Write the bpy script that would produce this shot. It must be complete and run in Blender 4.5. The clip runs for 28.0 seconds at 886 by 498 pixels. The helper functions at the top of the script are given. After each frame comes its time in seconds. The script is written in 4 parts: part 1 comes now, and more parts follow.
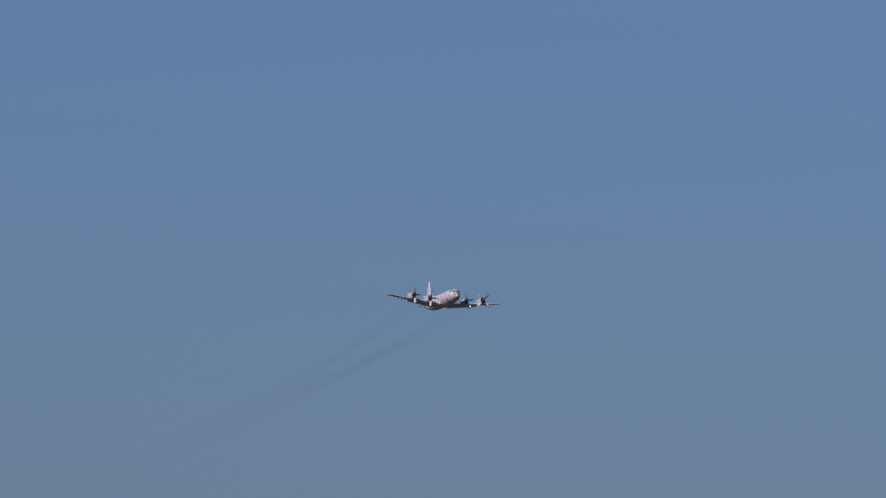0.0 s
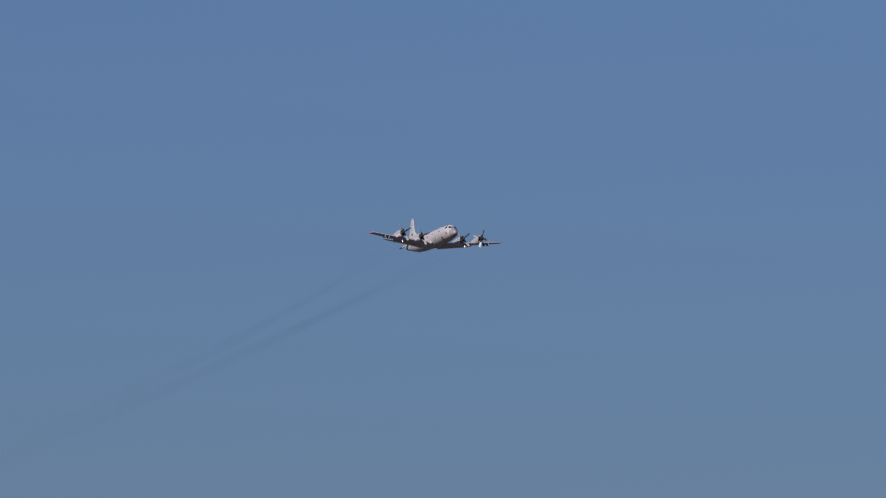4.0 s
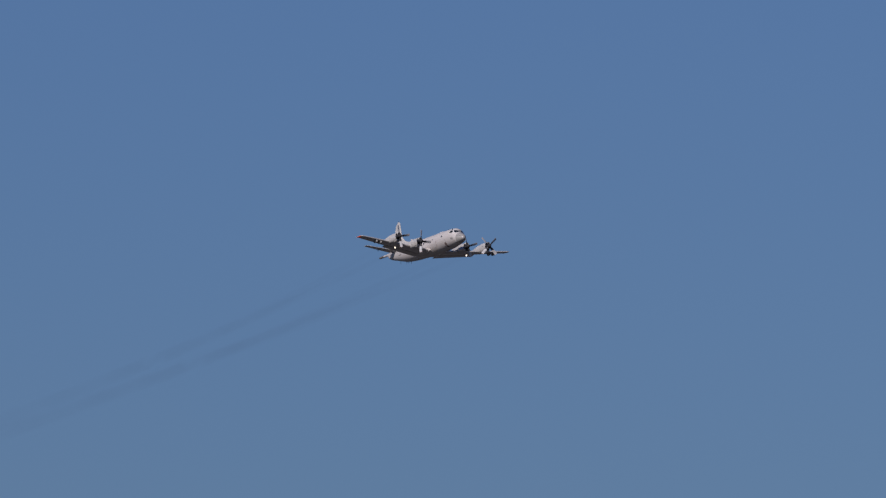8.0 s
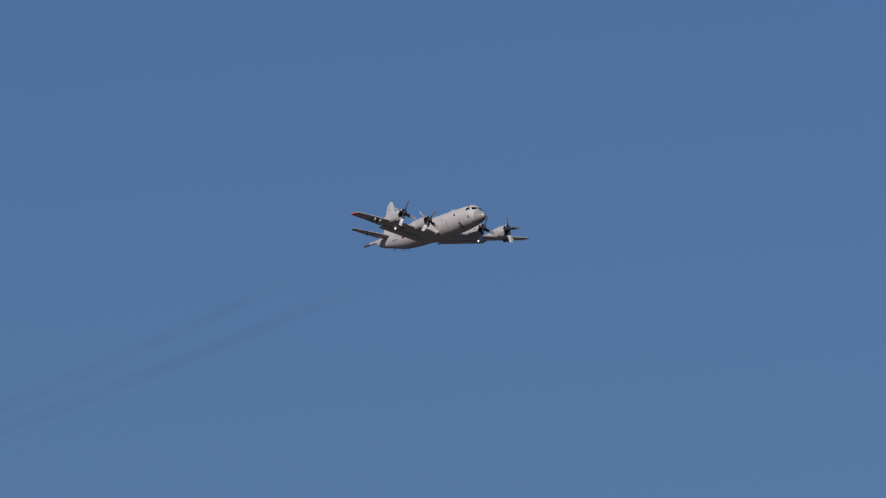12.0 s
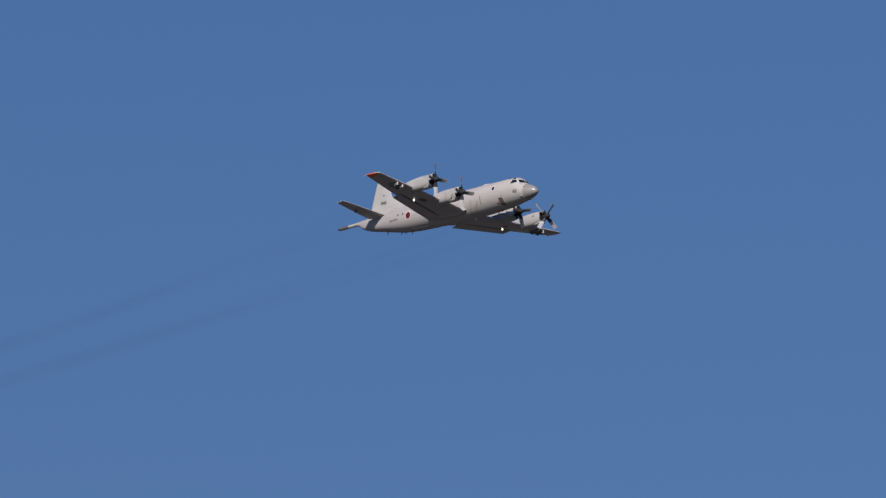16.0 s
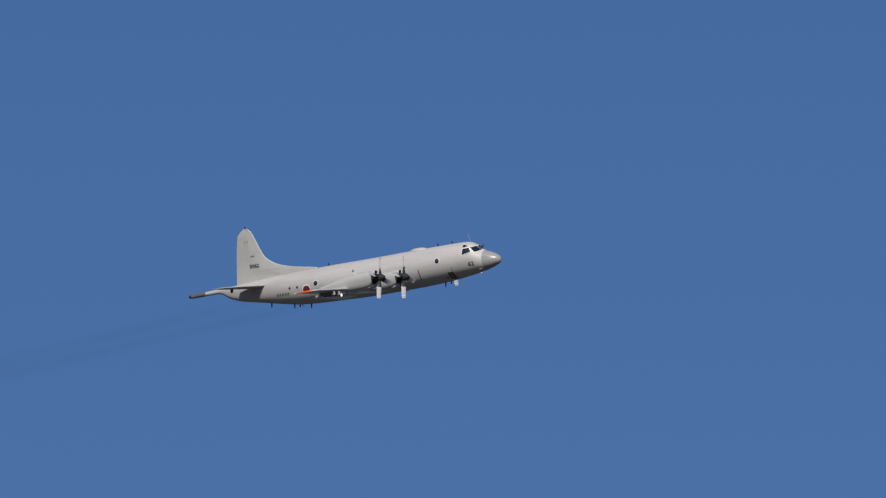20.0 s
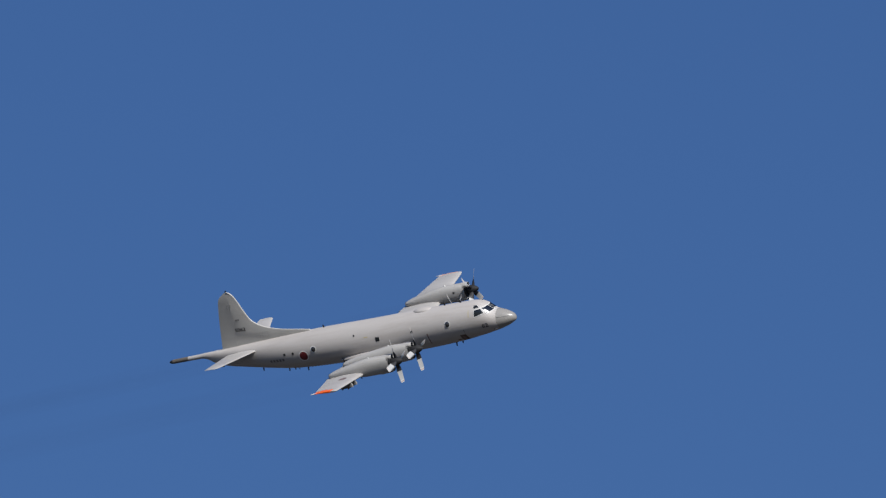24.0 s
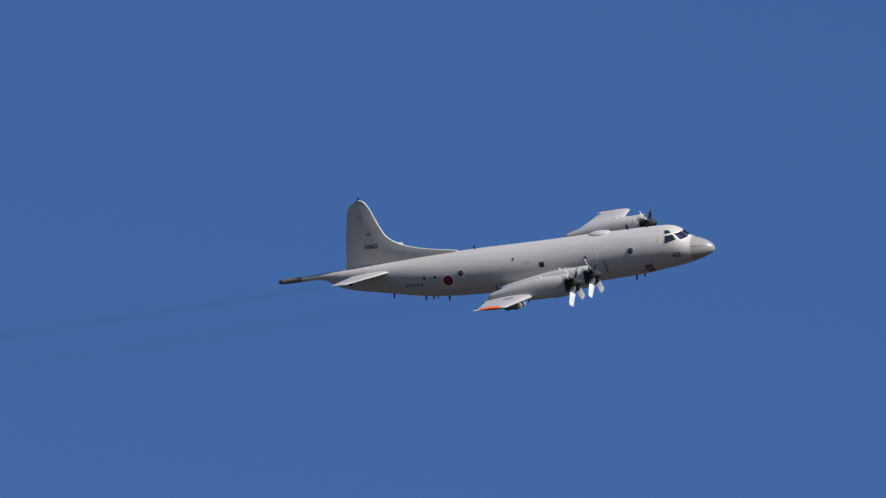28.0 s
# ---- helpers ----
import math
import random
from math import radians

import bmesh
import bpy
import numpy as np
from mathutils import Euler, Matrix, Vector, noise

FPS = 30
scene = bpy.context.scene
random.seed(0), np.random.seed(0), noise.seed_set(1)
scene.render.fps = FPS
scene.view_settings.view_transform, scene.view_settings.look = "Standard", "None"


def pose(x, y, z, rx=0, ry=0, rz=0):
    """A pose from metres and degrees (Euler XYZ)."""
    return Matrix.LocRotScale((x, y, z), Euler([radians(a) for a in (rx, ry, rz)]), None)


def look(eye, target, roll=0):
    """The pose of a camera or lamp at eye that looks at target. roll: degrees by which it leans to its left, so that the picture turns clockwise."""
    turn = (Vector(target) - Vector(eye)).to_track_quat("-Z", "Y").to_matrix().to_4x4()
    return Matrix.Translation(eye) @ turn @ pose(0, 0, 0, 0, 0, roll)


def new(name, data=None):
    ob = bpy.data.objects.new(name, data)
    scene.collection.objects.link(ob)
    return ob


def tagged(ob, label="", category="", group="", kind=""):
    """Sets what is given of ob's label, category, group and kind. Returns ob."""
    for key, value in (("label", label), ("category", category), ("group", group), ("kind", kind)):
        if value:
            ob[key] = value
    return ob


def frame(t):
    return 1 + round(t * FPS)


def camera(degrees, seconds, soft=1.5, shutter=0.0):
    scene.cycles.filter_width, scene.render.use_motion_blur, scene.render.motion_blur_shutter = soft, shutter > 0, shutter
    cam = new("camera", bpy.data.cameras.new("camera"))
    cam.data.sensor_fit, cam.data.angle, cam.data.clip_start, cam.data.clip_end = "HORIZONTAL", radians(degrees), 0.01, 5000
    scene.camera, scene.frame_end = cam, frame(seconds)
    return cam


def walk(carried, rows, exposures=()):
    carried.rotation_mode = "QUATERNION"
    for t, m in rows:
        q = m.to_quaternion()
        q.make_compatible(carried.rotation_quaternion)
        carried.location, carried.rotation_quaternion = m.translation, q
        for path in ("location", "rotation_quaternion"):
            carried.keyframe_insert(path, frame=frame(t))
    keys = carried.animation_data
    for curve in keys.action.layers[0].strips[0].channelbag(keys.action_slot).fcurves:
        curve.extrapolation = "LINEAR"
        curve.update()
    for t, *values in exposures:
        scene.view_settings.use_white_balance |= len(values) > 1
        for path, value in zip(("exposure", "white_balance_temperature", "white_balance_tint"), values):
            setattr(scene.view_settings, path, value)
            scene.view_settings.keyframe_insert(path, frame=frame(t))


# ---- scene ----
# A long telephoto view from the ground, panned by hand after a turboprop aircraft that flies past.
cam = camera(4.2, 28.0, 1.3, 0.1)
CAMERA_PATH = [
    (0, pose(0, 0, 1.7, 94.2436, 0.0000, 59.9995)),
    (0.2, pose(0, 0, 1.7, 94.3411, -0.0019, 59.9341)),
    (0.5, pose(0, 0, 1.7, 94.3288, -0.0048, 59.7745)),
    (0.7, pose(0, 0, 1.7, 94.2935, -0.0070, 59.6713)),
    (1, pose(0, 0, 1.7, 94.3585, -0.0094, 59.5344)),
    (1.2, pose(0, 0, 1.7, 94.3837, -0.0096, 59.3921)),
    (1.5, pose(0, 0, 1.7, 94.4309, -0.0060, 59.1740)),
    (1.7, pose(0, 0, 1.7, 94.4854, -0.0012, 59.0191)),
    (2, pose(0, 0, 1.7, 94.5093, -0.0003, 58.7672)),
    (2.2, pose(0, 0, 1.7, 94.5714, -0.0051, 58.6538)),
    (2.5, pose(0, 0, 1.7, 94.5954, -0.0129, 58.5720)),
    (2.7, pose(0, 0, 1.7, 94.6349, -0.0100, 58.3532)),
    (3, pose(0, 0, 1.7, 94.7178, -0.0006, 58.0457)),
    (3.2, pose(0, 0, 1.7, 94.7982, -0.0014, 57.8627)),
    (3.5, pose(0, 0, 1.7, 94.9254, 0.0017, 57.6248)),
    (4.5, pose(0, 0, 1.7, 95.2544, 0.0070, 56.7209)),
    (5.5, pose(0, 0, 1.7, 95.5963, 0.0130, 55.7291)),
    (5.7, pose(0, 0, 1.7, 95.6205, 0.0162, 55.4718)),
    (6, pose(0, 0, 1.7, 95.8252, 0.0186, 55.1750)),
    (6.2, pose(0, 0, 1.7, 95.9339, 0.0167, 54.9586)),
    (6.5, pose(0, 0, 1.7, 95.9886, 0.0176, 54.6560)),
    (6.7, pose(0, 0, 1.7, 96.0499, 0.0254, 54.4512)),
    (7, pose(0, 0, 1.7, 96.1000, 0.0279, 54.0008)),
    (7.2, pose(0, 0, 1.7, 96.1598, 0.0199, 53.7899)),
    (7.5, pose(0, 0, 1.7, 96.2961, 0.0143, 53.5389)),
    (7.7, pose(0, 0, 1.7, 96.3763, 0.0128, 53.2412)),
    (8, pose(0, 0, 1.7, 96.5662, 0.0067, 52.9863)),
    (8.2, pose(0, 0, 1.7, 96.6333, 0.0009, 52.7914)),
    (8.5, pose(0, 0, 1.7, 96.7303, -0.0037, 52.4203)),
    (8.7, pose(0, 0, 1.7, 96.8935, -0.0020, 52.1837)),
    (9, pose(0, 0, 1.7, 96.9748, 0.0011, 51.6955)),
    (9.2, pose(0, 0, 1.7, 97.1141, -0.0003, 51.5195)),
    (9.5, pose(0, 0, 1.7, 97.2772, -0.0044, 51.0289)),
    (9.7, pose(0, 0, 1.7, 97.3299, -0.0048, 50.6712)),
    (10, pose(0, 0, 1.7, 97.5007, 0.0007, 50.2555)),
    (10.2, pose(0, 0, 1.7, 97.6181, 0.0069, 49.9895)),
    (10.5, pose(0, 0, 1.7, 97.7288, 0.0191, 49.3594)),
    (10.7, pose(0, 0, 1.7, 97.9450, 0.0192, 49.0383)),
    (11, pose(0, 0, 1.7, 98.2362, 0.0143, 48.6073)),
    (11.2, pose(0, 0, 1.7, 98.2719, 0.0142, 48.2354)),
    (11.5, pose(0, 0, 1.7, 98.4449, 0.0047, 47.8373)),
    (11.7, pose(0, 0, 1.7, 98.5080, 0.0033, 47.4317)),
    (12, pose(0, 0, 1.7, 98.5848, 0.0044, 46.9510)),
    (12.2, pose(0, 0, 1.7, 98.6505, 0.0011, 46.6957)),
    (12.5, pose(0, 0, 1.7, 98.7601, -0.0087, 46.0889)),
    (13.5, pose(0, 0, 1.7, 99.4486, -0.0124, 44.0145)),
    (14.5, pose(0, 0, 1.7, 100.2020, -0.0167, 41.6531)),
    (14.7, pose(0, 0, 1.7, 100.3513, -0.0230, 41.2656)),
    (15, pose(0, 0, 1.7, 100.5561, -0.0289, 40.4096)),
    (15.2, pose(0, 0, 1.7, 100.7762, -0.0259, 39.7708)),
    (15.5, pose(0, 0, 1.7, 100.9275, -0.0179, 38.9584)),
    (15.7, pose(0, 0, 1.7, 101.0056, -0.0162, 38.2710)),
    (16, pose(0, 0, 1.7, 101.2708, -0.0143, 37.4579)),
    (16.2, pose(0, 0, 1.7, 101.5019, -0.0123, 36.8408)),
    (16.5, pose(0, 0, 1.7, 101.8078, -0.0156, 35.8824)),
    (16.7, pose(0, 0, 1.7, 102.0049, -0.0250, 35.1418)),
    (17, pose(0, 0, 1.7, 102.1487, -0.0279, 34.2526)),
    (17.2, pose(0, 0, 1.7, 102.4066, -0.0019, 33.4784)),
    (17.5, pose(0, 0, 1.7, 102.6392, 0.0290, 32.1984)),
    (17.7, pose(0, 0, 1.7, 102.7713, -0.0005, 31.3364)),
    (18, pose(0, 0, 1.7, 103.0231, -0.0709, 30.7259)),
    (18.2, pose(0, 0, 1.7, 103.1386, -0.0839, 29.9143)),
    (18.5, pose(0, 0, 1.7, 103.4220, -0.0608, 28.6509)),
    (18.7, pose(0, 0, 1.7, 103.5533, -0.0345, 27.8146)),
    (19, pose(0, 0, 1.7, 103.8990, -0.0070, 26.2860)),
    (19.2, pose(0, 0, 1.7, 104.0734, -0.0068, 25.3732)),
    (19.5, pose(0, 0, 1.7, 104.1756, -0.0018, 24.0165)),
    (19.7, pose(0, 0, 1.7, 104.3147, 0.0258, 22.9814)),
    (20, pose(0, 0, 1.7, 104.5933, 0.0782, 21.3607)),
    (20.2, pose(0, 0, 1.7, 104.7160, 0.0868, 20.4562)),
    (20.5, pose(0, 0, 1.7, 105.0286, 0.0677, 18.9758)),
    (20.7, pose(0, 0, 1.7, 105.3246, 0.0520, 18.2463)),
    (21, pose(0, 0, 1.7, 105.4358, 0.0156, 16.6780)),
    (21.2, pose(0, 0, 1.7, 105.5629, -0.0206, 15.5525)),
    (21.4, pose(0, 0, 1.7, 105.7480, -0.0285, 14.6453)),
    (21.5, pose(0, 0, 1.7, 105.8534, -0.0072, 14.2336)),
    (21.7, pose(0, 0, 1.7, 106.0133, 0.0940, 13.4056)),
    (21.9, pose(0, 0, 1.7, 106.1049, 0.2117, 11.6707)),
    (22, pose(0, 0, 1.7, 106.1985, 0.2507, 10.8040)),
    (22.2, pose(0, 0, 1.7, 106.5012, 0.2586, 9.8041)),
    (22.3, pose(0, 0, 1.7, 106.6439, 0.2382, 9.3937)),
    (22.5, pose(0, 0, 1.7, 106.6857, 0.1837, 8.4984)),
    (23.5, pose(0, 0, 1.7, 107.6895, 0.1317, 3.5035)),
    (24.5, pose(0, 0, 1.7, 108.6726, 0.0728, -1.6892)),
    (24.7, pose(0, 0, 1.7, 108.6009, 0.0702, -2.8080)),
    (25, pose(0, 0, 1.7, 108.7994, 0.0712, -4.4841)),
    (25.2, pose(0, 0, 1.7, 108.9502, 0.0717, -5.7447)),
    (25.5, pose(0, 0, 1.7, 109.0158, 0.0724, -7.3673)),
    (25.7, pose(0, 0, 1.7, 109.1699, 0.0712, -8.3716)),
    (26, pose(0, 0, 1.7, 109.3327, 0.0409, -10.2427)),
    (26.2, pose(0, 0, 1.7, 109.4351, -0.0114, -11.2028)),
    (26.5, pose(0, 0, 1.7, 109.7098, -0.0970, -12.9193)),
    (26.7, pose(0, 0, 1.7, 109.7408, -0.1259, -14.1634)),
    (27, pose(0, 0, 1.7, 109.9782, -0.0818, -16.1345)),
    (27.2, pose(0, 0, 1.7, 110.1639, -0.0072, -17.6158)),
    (27.3, pose(0, 0, 1.7, 110.2073, -0.0181, -18.2661)),
    (27.4, pose(0, 0, 1.7, 110.2812, -0.0878, -18.6034)),
    (27.5, pose(0, 0, 1.7, 110.3175, -0.1727, -19.1754)),
    (27.7, pose(0, 0, 1.7, 110.4864, -0.2426, -20.6810)),
    (28, pose(0, 0, 1.7, 110.7152, -0.1665, -22.6003)),
]
EXPOSURES = [(0.0, -0.19, 6190, 23), (6.0, -0.29, 6360, 20), (12.0, -0.37, 6490, 15), (17.0, -0.21, 6565, 12), (19.5, -0.19, 6500, 8), (22.0, -0.15, 6420, 7), (25.0, 0.05, 6390, 8), (28.0, 0.28, 6350, 9)]
walk(cam, CAMERA_PATH, EXPOSURES)

# flight path of the aircraft: seconds, place of its middle, bank, pitch and heading
FLIGHT = [
    (0.0, -2682.52, 1548.76, 218.30, -3.554, -2.319, -14.041),
    (1.0, -2558.54, 1512.42, 222.07, -3.686, -2.382, -14.093),
    (2.0, -2441.96, 1481.00, 227.07, -3.496, -2.843, -13.467),
    (3.0, -2330.52, 1454.11, 233.12, -2.929, -2.927, -12.799),
    (4.0, -2221.03, 1429.62, 239.23, -2.604, -2.738, -12.341),
    (5.0, -2109.72, 1404.80, 244.68, -2.363, -2.448, -11.977),
    (6.0, -1994.70, 1378.26, 249.02, -1.718, -2.060, -11.555),
    (7.0, -1878.21, 1351.54, 252.48, -1.547, -1.839, -11.108),
    (8.0, -1764.21, 1327.29, 256.32, -2.777, -2.172, -10.826),
    (9.0, -1652.71, 1305.01, 261.50, -3.038, -2.730, -11.007),
    (10.0, -1543.10, 1282.88, 267.54, -2.452, -2.773, -11.887),
    (11.0, -1431.30, 1257.15, 272.83, -2.726, -2.450, -12.360),
    (12.0, -1315.25, 1227.35, 276.39, -3.002, -2.003, -12.059),
    (13.0, -1200.68, 1199.83, 279.76, -3.420, -2.051, -11.372),
    (14.0, -1089.32, 1176.88, 284.22, -4.490, -2.233, -10.719),
    (15.0, -978.76, 1155.97, 288.67, -5.832, -1.746, -10.281),
    (16.0, -867.42, 1135.09, 291.56, -6.315, -1.069, -9.776),
    (17.0, -755.13, 1114.35, 293.52, -5.905, -0.994, -9.007),
    (17.5, -698.52, 1103.76, 294.12, -5.526, -0.671, -8.763),
    (18.0, -641.64, 1092.80, 294.17, -3.836, -0.211, -8.661),
    (18.5, -584.60, 1081.38, 293.70, 0.110, 0.093, -8.711),
    (19.0, -527.66, 1069.63, 293.00, 6.028, 0.190, -9.035),
    (19.5, -471.29, 1058.07, 292.45, 12.864, 0.164, -9.764),
    (20.0, -416.17, 1047.87, 292.62, 19.620, -0.005, -10.949),
    (20.5, -363.18, 1041.26, 294.41, 25.648, -0.313, -12.601),
    (21.0, -313.01, 1041.04, 298.82, 30.667, -0.573, -14.667),
    (21.5, -265.32, 1047.90, 306.08, 34.585, -0.621, -16.922),
    (22.0, -218.53, 1058.33, 315.06, 37.316, -0.528, -19.033),
    (22.5, -171.05, 1066.57, 324.01, 38.779, -0.463, -20.922),
    (23.0, -122.26, 1067.86, 331.50, 39.006, -0.448, -22.867),
    (23.5, -72.60, 1060.42, 336.94, 38.303, -0.331, -24.996),
    (24.0, -22.86, 1045.19, 340.38, 37.165, 0.080, -27.208),
    (25.0, 74.80, 1000.70, 342.58, 35.323, 1.923, -31.339),
    (26.0, 168.89, 945.67, 339.97, 34.596, 3.329, -35.263),
    (27.0, 256.92, 875.23, 333.22, 34.098, 2.925, -39.552),
    (28.0, 337.48, 793.49, 326.66, 33.782, 1.477, -44.482),
]

# ---- sky and sun ----
SUN_AZ, SUN_EL = 160.0, 33.0          # degrees clockwise from +Y, degrees up
world = bpy.data.worlds.new("sky")
scene.world = world
world.use_nodes = True
wn, wl = world.node_tree.nodes, world.node_tree.links
sky = wn.new("ShaderNodeTexSky")
sky.sky_type = "NISHITA"
sky.sun_disc = False
sky.sun_elevation, sky.sun_rotation = radians(SUN_EL), radians(SUN_AZ)
sky.altitude, sky.air_density, sky.dust_density, sky.ozone_density = 0, 1.3, 0.6, 3.0
tint = wn.new("ShaderNodeMix")          # clear cold air
tint.data_type, tint.blend_type = "RGBA", "MULTIPLY"
tint.inputs["Factor"].default_value, tint.inputs["B"].default_value = 1.0, (0.685, 1.0, 1.67, 1)
wl.new(sky.outputs[0], tint.inputs["A"])
wl.new(tint.outputs["Result"], wn["Background"].inputs[0])
wn["Background"].inputs[1].default_value = 0.038
sun = new("sun", bpy.data.lights.new("sun", "SUN"))
sun.data.energy, sun.data.angle, sun.data.color = 4.9, radians(0.53), (1.0, 0.95, 0.90)
sun_way = Vector((math.sin(radians(SUN_AZ)) * math.cos(radians(SUN_EL)), math.cos(radians(SUN_AZ)) * math.cos(radians(SUN_EL)), math.sin(radians(SUN_EL))))
sun.matrix_world = look(sun_way * 200, (0, 0, 0))


# ---- materials ----
def mat(name, color, rough=0.5, metal=0.0, spread=0.06, scale=0.6, fine=14.0, bump=0.0, streak=1.0, coat=0.0, grime=0.0):
    """A painted or bare surface with broad and fine variation in tone, and wear in its gloss."""
    m = bpy.data.materials.new(name)
    m.use_nodes = True
    n, l = m.node_tree.nodes, m.node_tree.links
    b = n["Principled BSDF"]
    b.inputs["Metallic"].default_value = metal
    b.inputs["Coat Weight"].default_value = coat
    co = n.new("ShaderNodeTexCoord")
    mp = n.new("ShaderNodeMapping")
    mp.inputs["Scale"].default_value = (1.0 / streak, 1.0, 1.0)
    l.new(co.outputs["Object"], mp.inputs[0])
    tones = []
    for s, d in ((scale, 3.0), (fine, 2.0)):
        t = n.new("ShaderNodeTexNoise")
        t.inputs["Scale"].default_value, t.inputs["Detail"].default_value = s, d
        l.new(mp.outputs[0], t.inputs["Vector"])
        tones.append(t)
    add = n.new("ShaderNodeMath")
    add.operation = "MULTIPLY_ADD"
    add.inputs[1].default_value = 0.35
    l.new(tones[1].outputs[0], add.inputs[0])
    l.new(tones[0].outputs[0], add.inputs[2])
    ramp = n.new("ShaderNodeMapRange")
    ramp.inputs[1].default_value, ramp.inputs[2].default_value = 0.35, 1.0
    ramp.inputs[3].default_value, ramp.inputs[4].default_value = 1.0 - spread, 1.0 + spread
    l.new(add.outputs[0], ramp.inputs[0])
    mul = n.new("ShaderNodeMix")
    mul.data_type, mul.blend_type = "RGBA", "MULTIPLY"
    mul.inputs["Factor"].default_value = 1.0
    mul.inputs["A"].default_value = (*color, 1)
    l.new(ramp.outputs[0], mul.inputs["B"])
    if grime:
        # brownish oil and dirt, in runs along the airflow
        gm = n.new("ShaderNodeMapping")
        gm.inputs["Scale"].default_value = (0.09, 0.8, 0.8)
        l.new(co.outputs["Object"], gm.inputs[0])
        gt = n.new("ShaderNodeTexNoise")
        gt.inputs["Scale"].default_value, gt.inputs["Detail"].default_value, gt.inputs["Roughness"].default_value = 2.2, 5.0, 0.65
        l.new(gm.outputs[0], gt.inputs["Vector"])
        gr = n.new("ShaderNodeMapRange")
        gr.inputs[1].default_value, gr.inputs[2].default_value, gr.inputs[4].default_value = 0.48, 0.78, grime
        l.new(gt.outputs[0], gr.inputs[0])
        dirt = n.new("ShaderNodeMix")
        dirt.data_type = "RGBA"
        dirt.inputs["B"].default_value = (color[0] * 0.62, color[1] * 0.55, color[2] * 0.49, 1)
        l.new(gr.outputs[0], dirt.inputs["Factor"])
        l.new(mul.outputs["Result"], dirt.inputs["A"])
        l.new(dirt.outputs["Result"], b.inputs["Base Color"])
    else:
        l.new(mul.outputs["Result"], b.inputs["Base Color"])
    gl = n.new("ShaderNodeMapRange")
    gl.inputs[3].default_value, gl.inputs[4].default_value = max(0.02, rough - 0.07), min(1.0, rough + 0.07)
    l.new(tones[0].outputs[0], gl.inputs[0])
    l.new(gl.outputs[0], b.inputs["Roughness"])
    if bump:
        bp = n.new("ShaderNodeBump")
        bp.inputs["Strength"].default_value, bp.inputs["Distance"].default_value = bump, 0.02
        l.new(tones[1].outputs[0], bp.inputs["Height"])
        l.new(bp.outputs[0], b.inputs["Normal"])
    return m


PAINT = mat("pale_grey_paint", (0.448, 0.421, 0.400), 0.52, spread=0.08, scale=0.35, streak=4.0, grime=0.35)
COWL_GREY = mat("cowling_grey_paint", (0.415, 0.402, 0.382), 0.42, spread=0.08, scale=0.8, streak=2.0, grime=0.3)
FIN_GREY = mat("fin_grey_paint", (0.45, 0.437, 0.41), 0.5, spread=0.07, scale=0.5, grime=0.2)
PANEL_LINE = mat("fin_panel_grey", (0.345, 0.335, 0.315), 0.6)
FAINT_DARK = mat("panel_joint_grey", (0.09, 0.087, 0.085), 0.6)
JOINT = mat("skin_joint_grey", (0.385, 0.36, 0.34), 0.55)
DULL_RED = mat("dull_roundel_red", (0.17, 0.125, 0.12), 0.55)
DULL_RING = mat("dull_roundel_ring", (0.45, 0.43, 0.42), 0.55)
PALE_ORANGE = mat("pale_orange", (0.56, 0.33, 0.26), 0.5, spread=0.12)
RADOME = mat("radome_grey", (0.29, 0.278, 0.262), 0.27, spread=0.05, streak=2.0)
WING_GREY = mat("wing_grey_paint", (0.43, 0.413, 0.396), 0.36, spread=0.1, scale=0.5, streak=3.0, grime=0.25)
DARK = mat("black_rubber", (0.025, 0.025, 0.028), 0.55)
SLOT = mat("slot_black", (0.008, 0.008, 0.008), 0.95)
SPINNER = mat("spinner_black", (0.011, 0.011, 0.013), 0.75)
BLADE = mat("blade_grey", (0.47, 0.47, 0.465), 0.4, spread=0.05)
BLADE_BACK = mat("blade_back_grey", (0.46, 0.46, 0.46), 0.5)
TIP_WHITE = mat("blade_tip_white", (0.6, 0.6, 0.58), 0.4)
TIP_RED = mat("blade_tip_red", (0.38, 0.16, 0.13), 0.45)
ORANGE = mat("dayglo_orange", (0.85, 0.13, 0.02), 0.45, spread=0.08)
RED = mat("roundel_red", (0.135, 0.010, 0.015), 0.55)
WHITE = mat("marking_white", (0.78, 0.77, 0.75), 0.45)
INK = mat("marking_dark_grey", (0.07, 0.07, 0.075), 0.55)
DIM_INK = mat("marking_dim_grey", (0.15, 0.145, 0.145), 0.55)
FAINT = mat("marking_faint_grey", (0.375, 0.362, 0.34), 0.55)
BOOM = mat("boom_brown", (0.125, 0.108, 0.09), 0.5, spread=0.15, scale=3.0)
METAL = mat("exhaust_metal", (0.30, 0.27, 0.24), 0.4, 0.8)
PALE = mat("pale_window_rim", (0.64, 0.63, 0.61), 0.5)
FIN_BADGE = mat("fin_badge_grey", (0.285, 0.278, 0.262), 0.6)
PYLON = mat("pylon_dark_grey", (0.18, 0.173, 0.165), 0.6, spread=0.15)
HATCH = mat("hatch_brown", (0.10, 0.065, 0.055), 0.6, spread=0.15)
YELLOW = mat("marking_yellow", (0.50, 0.42, 0.20), 0.5)
WARN = mat("warning_red", (0.10, 0.02, 0.02), 0.5)
GROUND = mat("airfield_ground", (0.050, 0.046, 0.044), 0.95, spread=0.3, scale=0.02, fine=0.7, bump=0.3)

